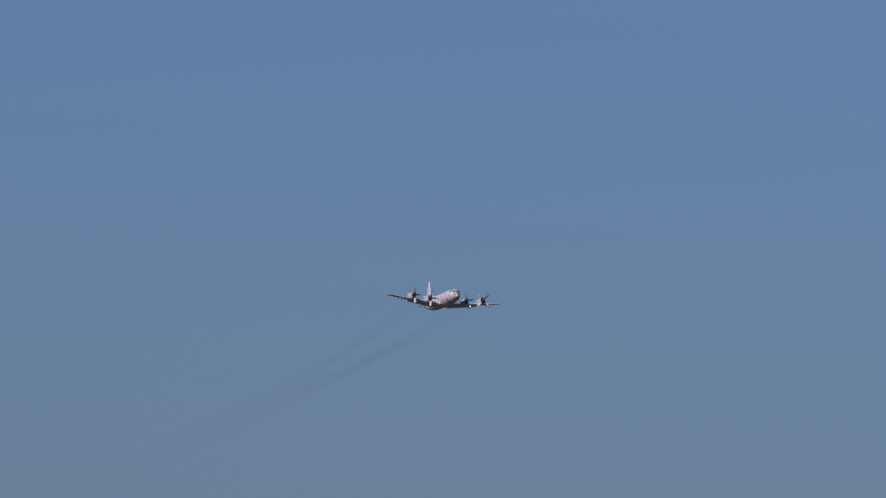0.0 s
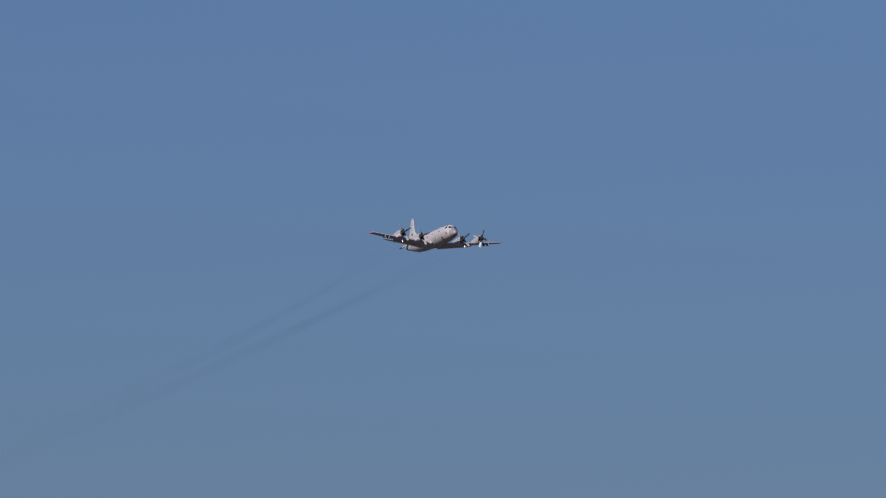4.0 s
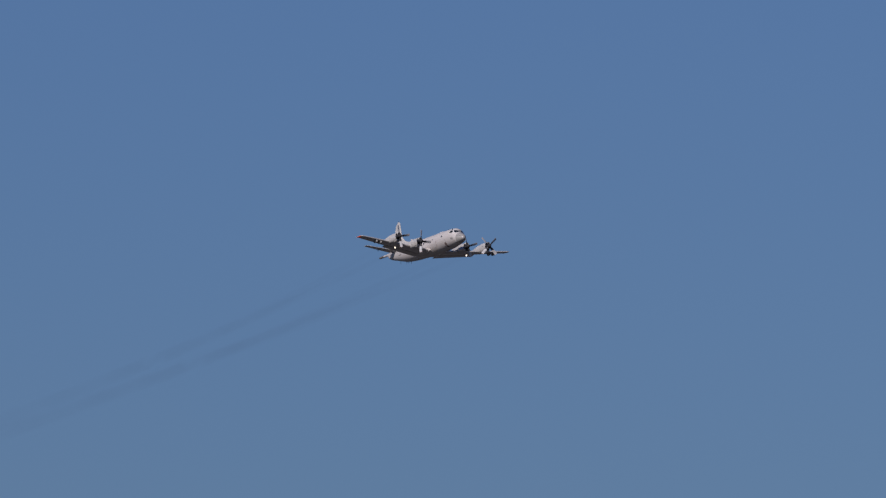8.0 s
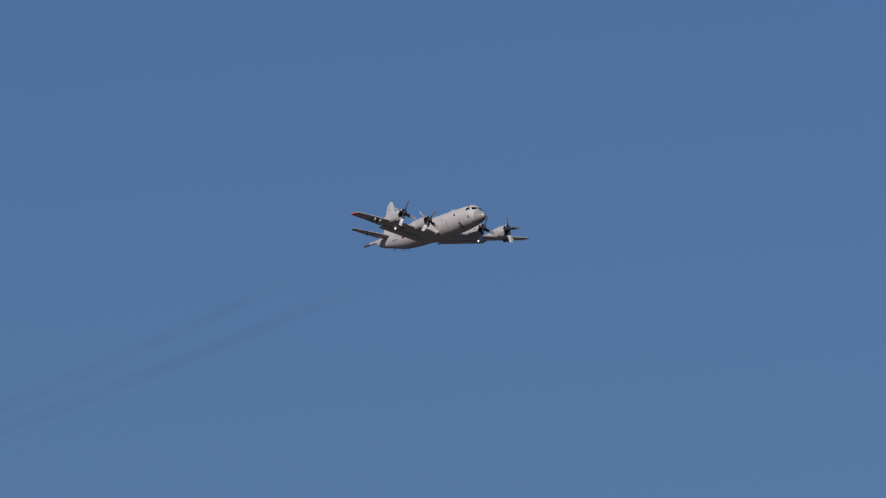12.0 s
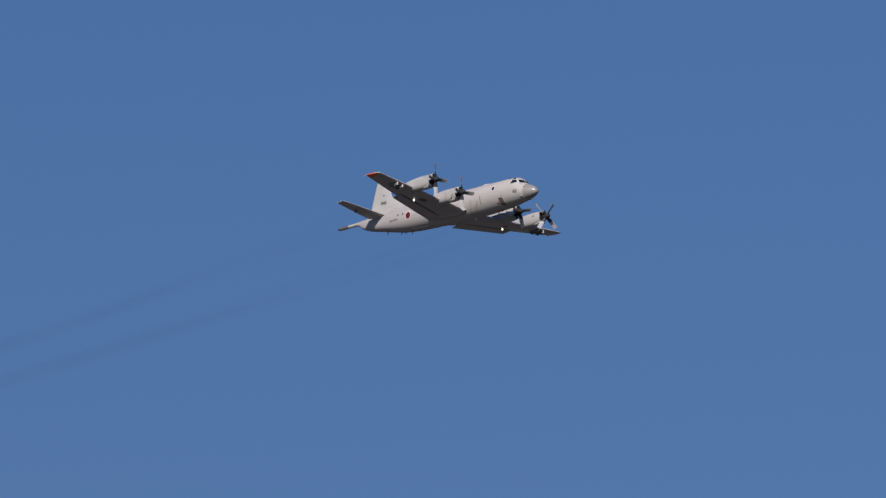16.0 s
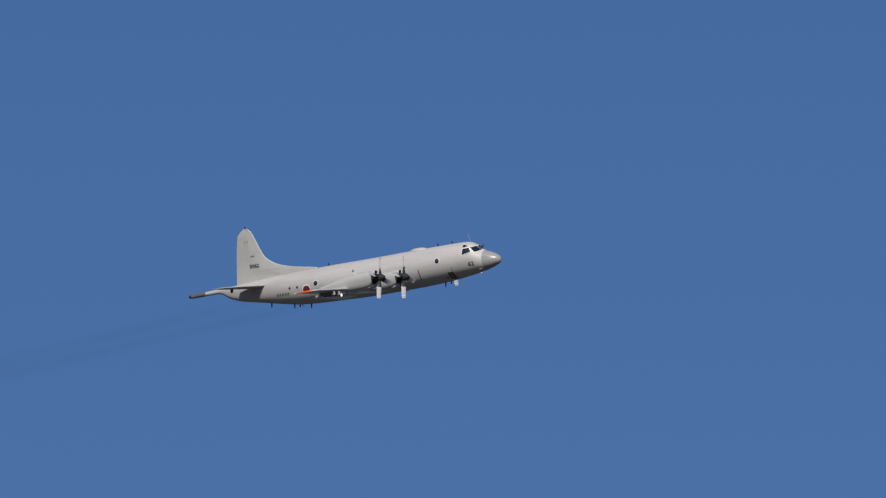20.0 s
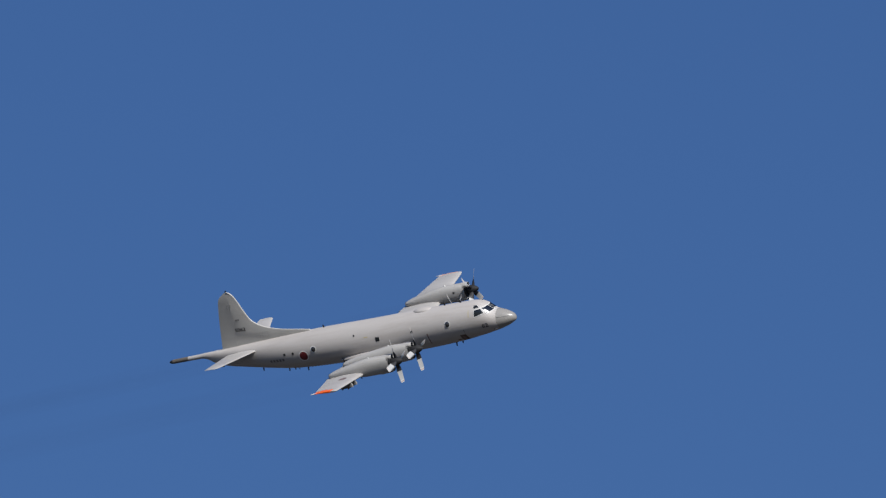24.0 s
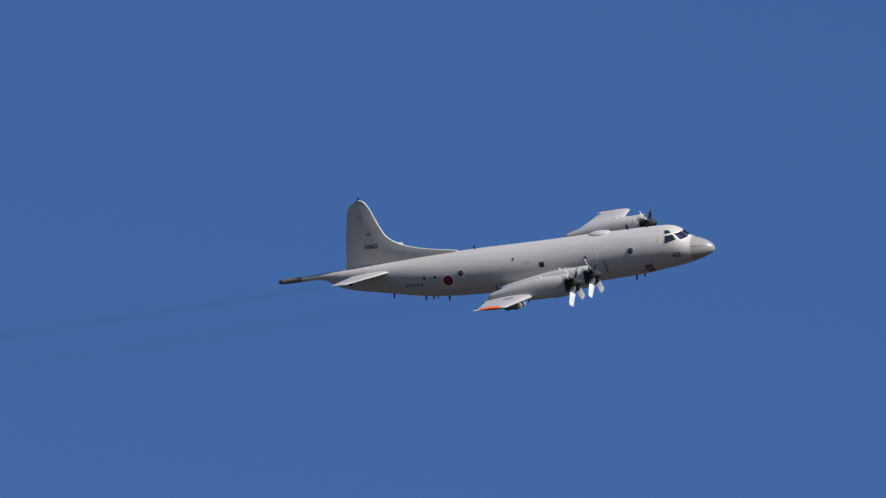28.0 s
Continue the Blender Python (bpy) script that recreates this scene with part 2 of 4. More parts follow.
GLASS = bpy.data.materials.new("dark_glass")
GLASS.use_nodes = True
gb = GLASS.node_tree.nodes["Principled BSDF"]
gb.inputs["Base Color"].default_value = (0.02, 0.024, 0.028, 1)
gb.inputs["Roughness"].default_value = 0.22
gb.inputs["IOR"].default_value = 1.5
gb.inputs["Transmission Weight"].default_value = 0.25
BUBBLE = mat("bubble_glass", (0.03, 0.03, 0.032), 0.1, spread=0.2, scale=2.0, coat=1.0)
SKY_GLASS = mat("cockpit_glass", (0.012, 0.014, 0.016), 0.09, spread=0.15, scale=1.5)

SKY_GLASS.node_tree.nodes["Principled BSDF"].inputs["IOR"].default_value = 2.0

LAMP = bpy.data.materials.new("lit_lamp")
LAMP.use_nodes = True
lb = LAMP.node_tree.nodes["Principled BSDF"]
lb.inputs["Emission Color"].default_value = (1.0, 0.86, 0.68, 1)
lb.inputs["Emission Strength"].default_value = 3.0

# thin soot-grey exhaust: mostly clear, sootier where the mesh says so
SMOKE = bpy.data.materials.new("exhaust_haze")
SMOKE.use_nodes = True
sn, sl = SMOKE.node_tree.nodes, SMOKE.node_tree.links
sn.remove(sn["Principled BSDF"])
clear, soot, both = sn.new("ShaderNodeBsdfTransparent"), sn.new("ShaderNodeBsdfDiffuse"), sn.new("ShaderNodeMixShader")
soot.inputs[0].default_value = (0.035, 0.032, 0.06, 1)
dens = sn.new("ShaderNodeAttribute")
dens.attribute_name = "soot_amount"
puff = sn.new("ShaderNodeTexNoise")
puff.inputs["Scale"].default_value, puff.inputs["Detail"].default_value = 0.12, 3.0
sco = sn.new("ShaderNodeAttribute")
sco.attribute_name = "trail_place"
smap = sn.new("ShaderNodeMapping")
smap.inputs["Scale"].default_value = (0.45, 0.8, 0.8)
sl.new(sco.outputs["Vector"], smap.inputs[0])
sl.new(smap.outputs[0], puff.inputs["Vector"])
prange = sn.new("ShaderNodeMapRange")
prange.inputs[1].default_value, prange.inputs[2].default_value = 0.3, 0.7
prange.inputs[3].default_value, prange.inputs[4].default_value = 0.25, 1.0
sl.new(puff.outputs[0], prange.inputs[0])
pm = sn.new("ShaderNodeMath")
pm.operation = "MULTIPLY"
sl.new(prange.outputs[0], pm.inputs[0])
sl.new(dens.outputs["Fac"], pm.inputs[1])
sl.new(pm.outputs[0], both.inputs[0])
sl.new(clear.outputs[0], both.inputs[1])
sl.new(soot.outputs[0], both.inputs[2])
sl.new(both.outputs[0], sn["Material Output"].inputs[0])


# ---- mesh helpers ----
def part(name, bm, material, parent=None, label="", smooth=True, m=None):
    """One mesh object from a bmesh, under a thing or a part. material: one, or a list of slots."""
    bmesh.ops.recalc_face_normals(bm, faces=bm.faces)
    me = bpy.data.meshes.new(name)
    bm.to_mesh(me)
    bm.free()
    for mt in (material if isinstance(material, (list, tuple)) else [material]):
        me.materials.append(mt)
    if smooth:
        me.polygons.foreach_set("use_smooth", [True] * len(me.polygons))
        me.set_sharp_from_angle(angle=radians(38))
    ob = new(name, me)
    ob.parent = parent
    if m is not None:
        ob.matrix_basis = m
    return tagged(ob, label)


def loft(rings, close=True, caps=(True, True)):
    """A skin through rings of points, all with the same count."""
    bm = bmesh.new()
    vs = [[bm.verts.new(p) for p in r] for r in rings]
    k = len(rings[0])
    for a, b in zip(vs, vs[1:]):
        for i in range(k if close else k - 1):
            bm.faces.new((a[i], a[(i + 1) % k], b[(i + 1) % k], b[i]))
    if caps[0]:
        bm.faces.new(vs[0])
    if caps[1]:
        bm.faces.new(vs[-1])
    return bm


def spline(table, s):
    """Smooth value of a table of (s, value, ...) rows at s, without overshoot (monotone cubic)."""
    s = min(max(s, table[0][0]), table[-1][0])
    i = 0
    while i < len(table) - 2 and s > table[i + 1][0]:
        i += 1
    out = []
    for c in range(1, len(table[0])):
        def slope(j):
            if j <= 0 or j >= len(table) - 1:
                j0, j1 = (0, 1) if j <= 0 else (len(table) - 2, len(table) - 1)
                return (table[j1][c] - table[j0][c]) / (table[j1][0] - table[j0][0])
            a = (table[j][c] - table[j - 1][c]) / (table[j][0] - table[j - 1][0])
            b = (table[j + 1][c] - table[j][c]) / (table[j + 1][0] - table[j][0])
            return 0.0 if a * b <= 0 else 2 * a * b / (a + b)
        h = table[i + 1][0] - table[i][0]
        u = (s - table[i][0]) / h
        p, q = table[i][c], table[i + 1][c]
        m0, m1 = slope(i) * h, slope(i + 1) * h
        out.append((2 * u**3 - 3 * u**2 + 1) * p + (u**3 - 2 * u**2 + u) * m0 + (-2 * u**3 + 3 * u**2) * q + (u**3 - u**2) * m1)
    return out


MID = 14.0                      # metres from the nose to the aircraft's origin


def at(s, y, z):
    """A place on the aircraft: s metres aft of the nose, y to its left, z above its centre line."""
    return Vector((MID - s, y, z))


# ---- setting ----
bm = bmesh.new()
bmesh.ops.create_circle(bm, cap_ends=True, segments=96, radius=9000)
ground = tagged(part("ground", bm, GROUND, smooth=False), "dark flat airfield ground reaching to the horizon", "ground", kind="structure")

# ---- the aircraft ----
plane = new("patrol_aircraft")
tagged(plane, "pale grey four-engined turboprop patrol aircraft in flight", "airplane")

# top, bottom and half width of the body, by distance from the nose
BODY = [
    (0.02, -0.20, -0.42, 0.10), (0.06, -0.10, -0.51, 0.20), (0.15, 0.03, -0.60, 0.31), (0.45, 0.27, -0.76, 0.54), (1.0, 0.55, -0.97, 0.82), (1.6, 0.77, -1.12, 1.04),
    (1.85, 0.88, -1.17, 1.12), (2.2, 1.17, -1.23, 1.22),
    (2.7, 1.60, -1.31, 1.36), (3.2, 1.79, -1.39, 1.47), (3.8, 1.85, -1.46, 1.57), (5.0, 1.86, -1.60, 1.69), (6.5, 1.85, -1.72, 1.74), (9.0, 1.82, -1.84, 1.75),
    (15.0, 1.71, -1.92, 1.75), (18.0, 1.69, -1.84, 1.73), (22.0, 1.60, -1.70, 1.60), (28.0, 1.30, -0.72, 0.90), (29.5, 1.20, -0.44, 0.68), (30.5, 1.16, -0.14, 0.52),
    (31.0, 1.14, 0.08, 0.42), (31.7, 1.12, 0.52, 0.29), (32.3, 1.08, 0.64, 0.22), (35.2, 0.98, 0.60, 0.19), (35.5, 0.92, 0.66, 0.13), (35.62, 0.82, 0.76, 0.03)]


def squareness(s):
    """1 for a round section; less towards the slab-sided tail, round again on the boom."""
    return spline([(0.0, 1.0), (20.0, 1.0), (24.0, 0.93), (28.0, 0.74), (30.5, 0.72), (31.6, 0.9), (32.3, 1.0), (36.0, 1.0)], s)[0]


def body_ring(s, k=56):
    t, b, w = spline(BODY, s)
    c, h, e = (t + b) / 2, (t - b) / 2, squareness(s)
    out = []
    for i in range(k):
        sa, ca = math.sin(2 * math.pi * i / k), math.cos(2 * math.pi * i / k)
        out.append(at(s, w * math.copysign(abs(sa) ** e, sa), c + h * math.copysign(abs(ca) ** e, ca)))
    return out


def body_side(s, z, side, off=0.012):
    """The body's skin at s and z; side: -1 right, 1 left."""
    t, b, w = spline(BODY, s)
    c, h = (t + b) / 2, (t - b) / 2
    q = max(-0.999, min(0.999, (z - c) / h))
    p = 2 / squareness(s)
    y = w * (1 - abs(q) ** p) ** (1 / p)
    nv = Vector((0, (y / w) ** (p - 1) / w, math.copysign(abs(q) ** (p - 1), q) / h)).normalized()
    return at(s, side * y, z) + Vector((0, side * nv.y, nv.z)) * off


def body_front(y, z, off=0.012):
    """The body's skin as met from ahead at y and z."""
    lo, hi = 0.05, 6.0
    for _ in range(30):
        s = (lo + hi) / 2
        t, b, w = spline(BODY, s)
        c, h = (t + b) / 2, (t - b) / 2
        if (y / w) ** 2 + ((z - c) / h) ** 2 > 1:
            lo = s
        else:
            hi = s
    return at(lo - off, y, z + off * 0.6)


def body_part(name, s0, s1, step, material, label="", caps=(True, True)):
    n = max(2, int((s1 - s0) / step))
    return part(name, loft([body_ring(s0 + (s1 - s0) * i / n) for i in range(n + 1)], caps=caps), material, plane, label)


def patch(f, corners, k=5):
    """A quad patch on a skin: f maps two numbers to a place."""
    bm = bmesh.new()
    (a, b, c, d) = corners
    g = []
    for i in range(k + 1):
        u = i / k
        g.append([])
        for j in range(k + 1):
            v = j / k
            p = [(a[q] * (1 - u) + b[q] * u) * (1 - v) + (d[q] * (1 - u) + c[q] * u) * v for q in (0, 1)]
            g[-1].append(bm.verts.new(f(*p)))
    for i in range(k):
        for j in range(k):
            bm.faces.new((g[i][j], g[i + 1][j], g[i + 1][j + 1], g[i][j + 1]))
    return bm


def skin_disc(f, s, z, r, inner=0.0, k=28, rings=4):
    """A disc or ring laid on a skin."""
    bm = bmesh.new()
    prev = None
    for q in range(rings + 1):
        rr = inner + (r - inner) * q / rings
        if rr == 0:
            cur = [bm.verts.new(f(s, z))]
        else:
            cur = [bm.verts.new(f(s + rr * math.cos(2 * math.pi * i / k), z + rr * math.sin(2 * math.pi * i / k))) for i in range(k)]
        if prev:
            for i in range(k):
                if len(prev) == 1:
                    bm.faces.new((prev[0], cur[i], cur[(i + 1) % k]))
                else:
                    bm.faces.new((prev[i], cur[i], cur[(i + 1) % k], prev[(i + 1) % k]))
        prev = cur
    return bm


fuselage = body_part("fuselage", 1.6, 31.2, 0.2, PAINT)
body_part("radome", 0.02, 1.594, 0.05, RADOME, "mid-grey nose radome")
body_part("tail_cone", 31.206, 33.6, 0.2, PAINT)
boom = body_part("sensor_boom", 33.606, 35.25, 0.12, BOOM, "brown-banded sensor boom")
boom_tip = body_part("boom_tip", 35.256, 35.62, 0.06, DARK, "black boom tip")
boom_tip.parent = boom

# fin with its long dorsal fillet, and the rudder behind it
FIN = [(0.9, 22.4, 28.15), (1.45, 20.5, 28.25), (1.75, 20.65, 28.3), (1.95, 22.0, 28.2), (2.3, 23.85, 28.15), (2.65, 24.95, 28.1), (3.0, 25.6, 28.05),
       (3.5, 26.17, 28.0), (4.3, 26.57, 27.95), (5.2, 26.9, 27.85), (5.9, 27.17, 27.8), (6.2, 27.36, 27.82), (6.42, 27.6, 27.9), (6.5, 27.8, 28.0)]


def fin_half(x, chord, thick):
    """Half thickness of the fin at chord fraction x: a small round nose, then nearly flat flanks."""
    d = x * chord
    nose = 0.07
    h = math.sqrt(max(0.0, 2 * nose * min(d, nose) - min(d, nose) ** 2))
    if d > nose:
        u = (d - nose) / max(chord - nose, 1e-6)
        top = 0.5 * thick * chord - nose
        h = nose + top * (1 - (1 - min(u / 0.45, 1.0)) ** 2) if u < 0.45 else (nose + top) * (1 - u) / 0.55
    return h


def fin_ring(zz, s0, s1, thick, c0=0.0, c1=1.0, k=22):
    """A closed outline of the fin at height zz, between chord fractions c0 and c1."""
    xs = [c0 + (c1 - c0) * (i / k) ** (2.2 if c0 == 0 else 1.0) for i in range(k + 1)]
    ring = [(x, fin_half(x, s1 - s0, thick) + 0.004) for x in xs] + [(x, -fin_half(x, s1 - s0, thick) - 0.004) for x in reversed(xs)]
    return [at(s0 + (s1 - s0) * x, h, zz) for x, h in ring]


def foil_ring(z_or_y, s0, s1, thick, upright, k=14, z=0.0, c0=0.0, c1=1.0):
    """A closed airfoil outline between chord fractions c0 and c1 of the chord s0..s1."""
    def t(x):
        return 5 * thick * (0.2969 * math.sqrt(max(x, 0)) - 0.126 * x - 0.3516 * x**2 + 0.2843 * x**3 - 0.1036 * x**4)
    xs = [c0 + (c1 - c0) * (1 - math.cos(math.pi * i / k)) / 2 if c0 == 0 else c0 + (c1 - c0) * i / k for i in range(k + 1)]
    ring = [(x, t(x) + 0.004) for x in xs] + [(x, -t(x) - 0.004) for x in reversed(xs)]
    out = []
    for x, h in ring:
        s, w = s0 + (s1 - s0) * x, h * (s1 - s0)
        out.append(at(s, w, z_or_y) if upright else at(s, z_or_y, z + w))
    return out


def rudder_te(z):
    return spline([(0.95, 29.98), (5.3, 29.05), (5.9, 28.83), (6.25, 28.42), (6.45, 28.10), (6.5, 28.05)], z)[0]


def fin_shape(z):
    """Leading edge, trailing edge, hinge (as part of the chord) and thickness of fin and rudder at height z."""
    le, hinge = spline(FIN, z)
    te = rudder_te(z)
    return le, te, (hinge - le) / (te - le), min(0.10, 0.25 / (te - le))


fin_rings, rudder_rings = [], []
for i in range(41):
    zz = 0.9 + 5.6 * i / 40
    le, te, hf, th = fin_shape(zz)
    fin_rings.append(fin_ring(zz, le, te, th, c1=hf))
    if zz > 1.1:
        rudder_rings.append(fin_ring(zz, le, te, th, c0=hf + 0.0008, k=6))
part("vertical_fin", loft(fin_rings), FIN_GREY, plane)
part("rudder", loft(rudder_rings), FIN_GREY, plane)

# wings: leading and trailing edge, height and thickness by distance from the middle
WING = [(0.0, 11.3, 16.75, -1.36, 0.14), (1.7, 11.35, 16.6, -1.20, 0.14), (9.2, 11.55, 15.45, -0.42, 0.13), (14.8, 11.75, 14.15, 0.17, 0.11)]


def lerp_table(tab, y):
    for a, b in zip(tab, tab[1:]):
        if y <= b[0]:
            break
    u = (y - a[0]) / (b[0] - a[0])
    return [p + (q - p) * u for p, q in zip(a[1:], b[1:])]


def wing_ring(y, side, c0=0.0, c1=1.0):
    le, te, z, th = lerp_table(WING, y)
    return foil_ring(side * y, le, te, th, False, z=z, c0=c0, c1=c1)


def wing_skin(s, y, up, off=0.012):
    """The wing's skin at s and (signed) y; up: 1 above, -1 below."""
    le, te, z, th = lerp_table(WING, abs(y))
    x = (s - le) / (te - le)
    h = 5 * th * (0.2969 * math.sqrt(max(x, 0)) - 0.126 * x - 0.3516 * x**2 + 0.2843 * x**3 - 0.1036 * x**4) * (te - le)
    return at(s, y, z + up * (h + 0.004 + off))


def roundel(f, s, q, r, what, dull=False):
    white = part("roundel", skin_disc(f, s, q, r, rings=4), DULL_RING if dull else WHITE, plane, ("dull" if dull else "white-edged") + " red disc on the " + what)
    part("disc", skin_disc(lambda a, b: f(a, b, 0.018), s, q, r * 0.84, rings=4), DULL_RED if dull else RED, white, "dull red disc" if dull else "red disc")
    return white


def skin_frame(f, s0, z0, s1, z1, w=0.03):
    """Thin joint lines round a panel, one mesh."""
    bm = bmesh.new()
    for a, b, c, d in ((s0, z0, s1, z0 + w), (s0, z1 - w, s1, z1), (s0, z0, s0 - w, z1), (s1 + w, z0, s1, z1)):
        vs = [bm.verts.new(f(p, q)) for p, q in ((a, b), (c, b), (c, d), (a, d))]
        bm.faces.new(vs)
    return bm


def wing(side):
    rings = [wing_ring(y, side) for y in (0.6, 1.7, 3, 5, 7, 9.2)]
    panel = part("wing", loft(rings), WING_GREY, plane)
    part("outer_panel", loft([wing_ring(y, side, 0.0, 0.76) for y in (9.206, 10.5, 12, 13.5, 14.1)]), WING_GREY, panel)
    part("outer_panel", loft([wing_ring(y, side, 0.0, 0.5) for y in (14.106, 14.45, 14.8)]), WING_GREY, panel)
    part("outer_panel", loft([wing_ring(y, side, 0.502, 1.0) for y in (14.106, 14.28, 14.45)]), WING_GREY, panel)
    part("tip_band", loft([wing_ring(y, side, 0.502, 1.0) for y in (14.456, 14.6, 14.8)]), ORANGE if side < 0 else WING_GREY, panel, "orange band beside the wing tip" if side < 0 else "")
    part("aileron", loft([wing_ring(y, side, 0.77, 1.0) for y in (9.23, 10.5, 12, 13.5, 14.08)]), WING_GREY, panel)
    def tip_rings(c0, c1):
        out = []
        for u in (0.0, 0.3, 0.6, 0.85, 1.0):
            sh = math.sqrt(1 - (u * 0.97) ** 2)
            out.append(foil_ring(side * (14.804 + 0.33 * u), 11.75 + 0.45 * (1 - sh), 14.15 - 0.15 * (1 - sh), 0.11 * (0.25 + 0.75 * sh), False, z=0.17 + 0.04 * u, c0=c0, c1=c1))
        return out
    part("wing_tip", loft(tip_rings(0.0, 0.16)), WING_GREY, panel)
    part("wing_tip", loft(tip_rings(0.162, 1.0)), ORANGE if side < 0 else PALE_ORANGE, panel, "orange wing tip" if side < 0 else "pale orange wing tip")
    part("tip_fairing", loft([[at(q, side * (15.0 + 0.02 * (q - 13.9)) + r * math.sin(a), 0.185 + 0.6 * r * math.cos(a)) for a in [2 * math.pi * i / 12 for i in range(12)]] for q, r in ((13.7, 0.03), (13.9, 0.075), (14.15, 0.08), (14.4, 0.045), (14.55, 0.01))]), PALE, panel, "pale pointed fairing behind the wing tip")
    # flap, run a little way out under the trailing edge
    fl = []
    for y in (1.85, 3.5, 5.5, 7.5, 9.1):
        le, te, z, th = lerp_table(WING, y)
        c = te - le
        s0 = te - 0.25 * c
        low = (wing_skin(s0, y, -1, 0.0)).z
        r = foil_ring(side * y, s0, s0 + 0.33 * c, 0.10, False, z=low - 0.03)
        p0 = at(s0, side * y, low - 0.03)
        turn = Matrix.Rotation(radians(-9), 3, "Y")
        fl.append([p0 + turn @ (p - p0) for p in r])
    part("flap", loft(fl), WING_GREY, panel, "flap run out behind the wing")
    # shade of the flap slot, painted as a black strip under the wing
    q = []
    for y in (1.9, 9.05):
        le, te, z, th = lerp_table(WING, y)
        q.append((te - 0.25 * (te - le), side * y))
    part("flap_slot_shade", patch(lambda a, b: wing_skin(a, b, -1, 0.016), [(q[0][0] - 0.24, q[0][1]), (q[1][0] - 0.24, q[1][1]), (q[1][0] + 0.06, q[1][1]), (q[0][0] + 0.06, q[0][1])], 12), SLOT, panel, "black strip for the shade in the slot ahead of the flap")
    # two pylons: dark flanks, a pale leading edge, a rail along the foot
    for y in (11.2, 12.05):
        le, te, z, th = lerp_table(WING, y)
        def plate(levels, s_shift=0.0):
            out = loft([foil_ring(z - d, s0 + s_shift, s1, 0.11, True, k=10) for d, s0, s1 in levels])
            bmesh.ops.translate(out, verts=out.verts, vec=(0, side * y, 0))
            return out
        py = part("pylon", plate(((0.02, 11.86, 13.50), (0.30, 11.70, 13.35), (0.50, 11.74, 13.10))), PYLON, panel, "empty weapon pylon with dark flanks")
        nose = loft([[at(s0 - 0.02 + 0.30 * (1 - math.cos(a)) / 2 * 0.9, side * y + 0.05 * math.sin(a), z - d) for a in [2 * math.pi * i / 14 for i in range(14)]] for d, s0 in ((0.10, 11.78), (0.30, 11.64), (0.52, 11.68))])
        part("pylon_nose", nose, WING_GREY, py, "pale leading edge of the pylon")
        rail = loft([[at(q, side * y + 0.05 * u, z - 0.53 + 0.04 * v) for u, v in ((-1, -1), (1, -1), (1, 1), (-1, 1))] for q in (11.95, 13.0)])
        part("rail", rail, DARK, py)
        for q in (12.15, 12.75):
            brace = loft([[at(q + 0.03 * u, side * y + 0.16 * w, z - 0.60 + 0.05 * v) for u, v in ((-1, -1), (1, -1), (1, 1), (-1, 1))] for w in (-1, 1)])
            part("sway_brace", brace, METAL, py)
    # landing lamp on a short stalk under the wing
    lp = at(14.0, side * 7.3, -0.98)
    bml = bmesh.new()
    bmesh.ops.create_cone(bml, cap_ends=True, segments=20, radius1=0.13, radius2=0.19, depth=0.16, matrix=Matrix.Translation(lp) @ Matrix.Rotation(radians(90), 4, "Y"))
    bmesh.ops.create_cube(bml, size=1, matrix=Matrix.Translation(lp + Vector((-0.02, 0, 0.12))) @ Matrix.Diagonal((0.1, 0.08, 0.25, 1)))
    lamp = part("landing_light", bml, WHITE, panel, "lit landing light")
    bml = bmesh.new()
    bmesh.ops.create_uvsphere(bml, u_segments=16, v_segments=8, radius=0.125, matrix=Matrix.Translation(lp + Vector((0.07, 0, 0))) @ Matrix.Diagonal((0.45, 1, 1, 1)))
    part("lamp_lens", bml, LAMP, lamp, "glowing lens")
    # spar and panel joints under the wing, flap brackets
    for c, y0, y1 in ((0.16, 1.9, 14.0), (0.60, 1.9, 9.0), (0.42, 10.0, 14.0)):
        w = 0.008
        ends = []
        for y in (y0, y1):
            le, te, z, th = lerp_table(WING, y)
            ends.append((le + (te - le) * (c - w), le + (te - le) * (c + w), side * y))
        part("panel_joint", patch(lambda a, b: wing_skin(a, b, -1, 0.008), [(ends[0][0], ends[0][2]), (ends[1][0], ends[1][2]), (ends[1][1], ends[1][2]), (ends[0][1], ends[0][2])], 8), FAINT_DARK, panel)
    for y in (2.6, 10.4, 12.6):
        le, te, z, th = lerp_table(WING, y)
        s0, s1 = le + 0.3 * (te - le), le + 0.55 * (te - le)
        part("access_panel", skin_frame(lambda a, b: wing_skin(a, b, -1, 0.009), s1, side * y, s0, side * y + 0.7, 0.04), FAINT_DARK, panel)
    for y in (2.4, 6.5, 8.7):
        le, te, z, th = lerp_table(WING, y)
        br = [foil_ring(z - 0.12 - d, te - 0.5 + 0.35 * d, te + 0.45 - 0.2 * d, 0.12 - 0.1 * d, True, k=6) for d in (0.0, 0.14, 0.26)]
        bmb = loft(br)
        bmesh.ops.translate(bmb, verts=bmb.verts, vec=(0, side * y, 0))
        part("flap_bracket", bmb, WING_GREY, panel)
    roundel(lambda a, b, o=0.012: wing_skin(a, b, -1, o), 13.0, side * 6.7, 0.62, "underside of the wing", True)
    roundel(lambda a, b, o=0.012: wing_skin(a, b, 1, o), 12.9, side * 11.3, 0.48, "top of the wing", True)
    return panel


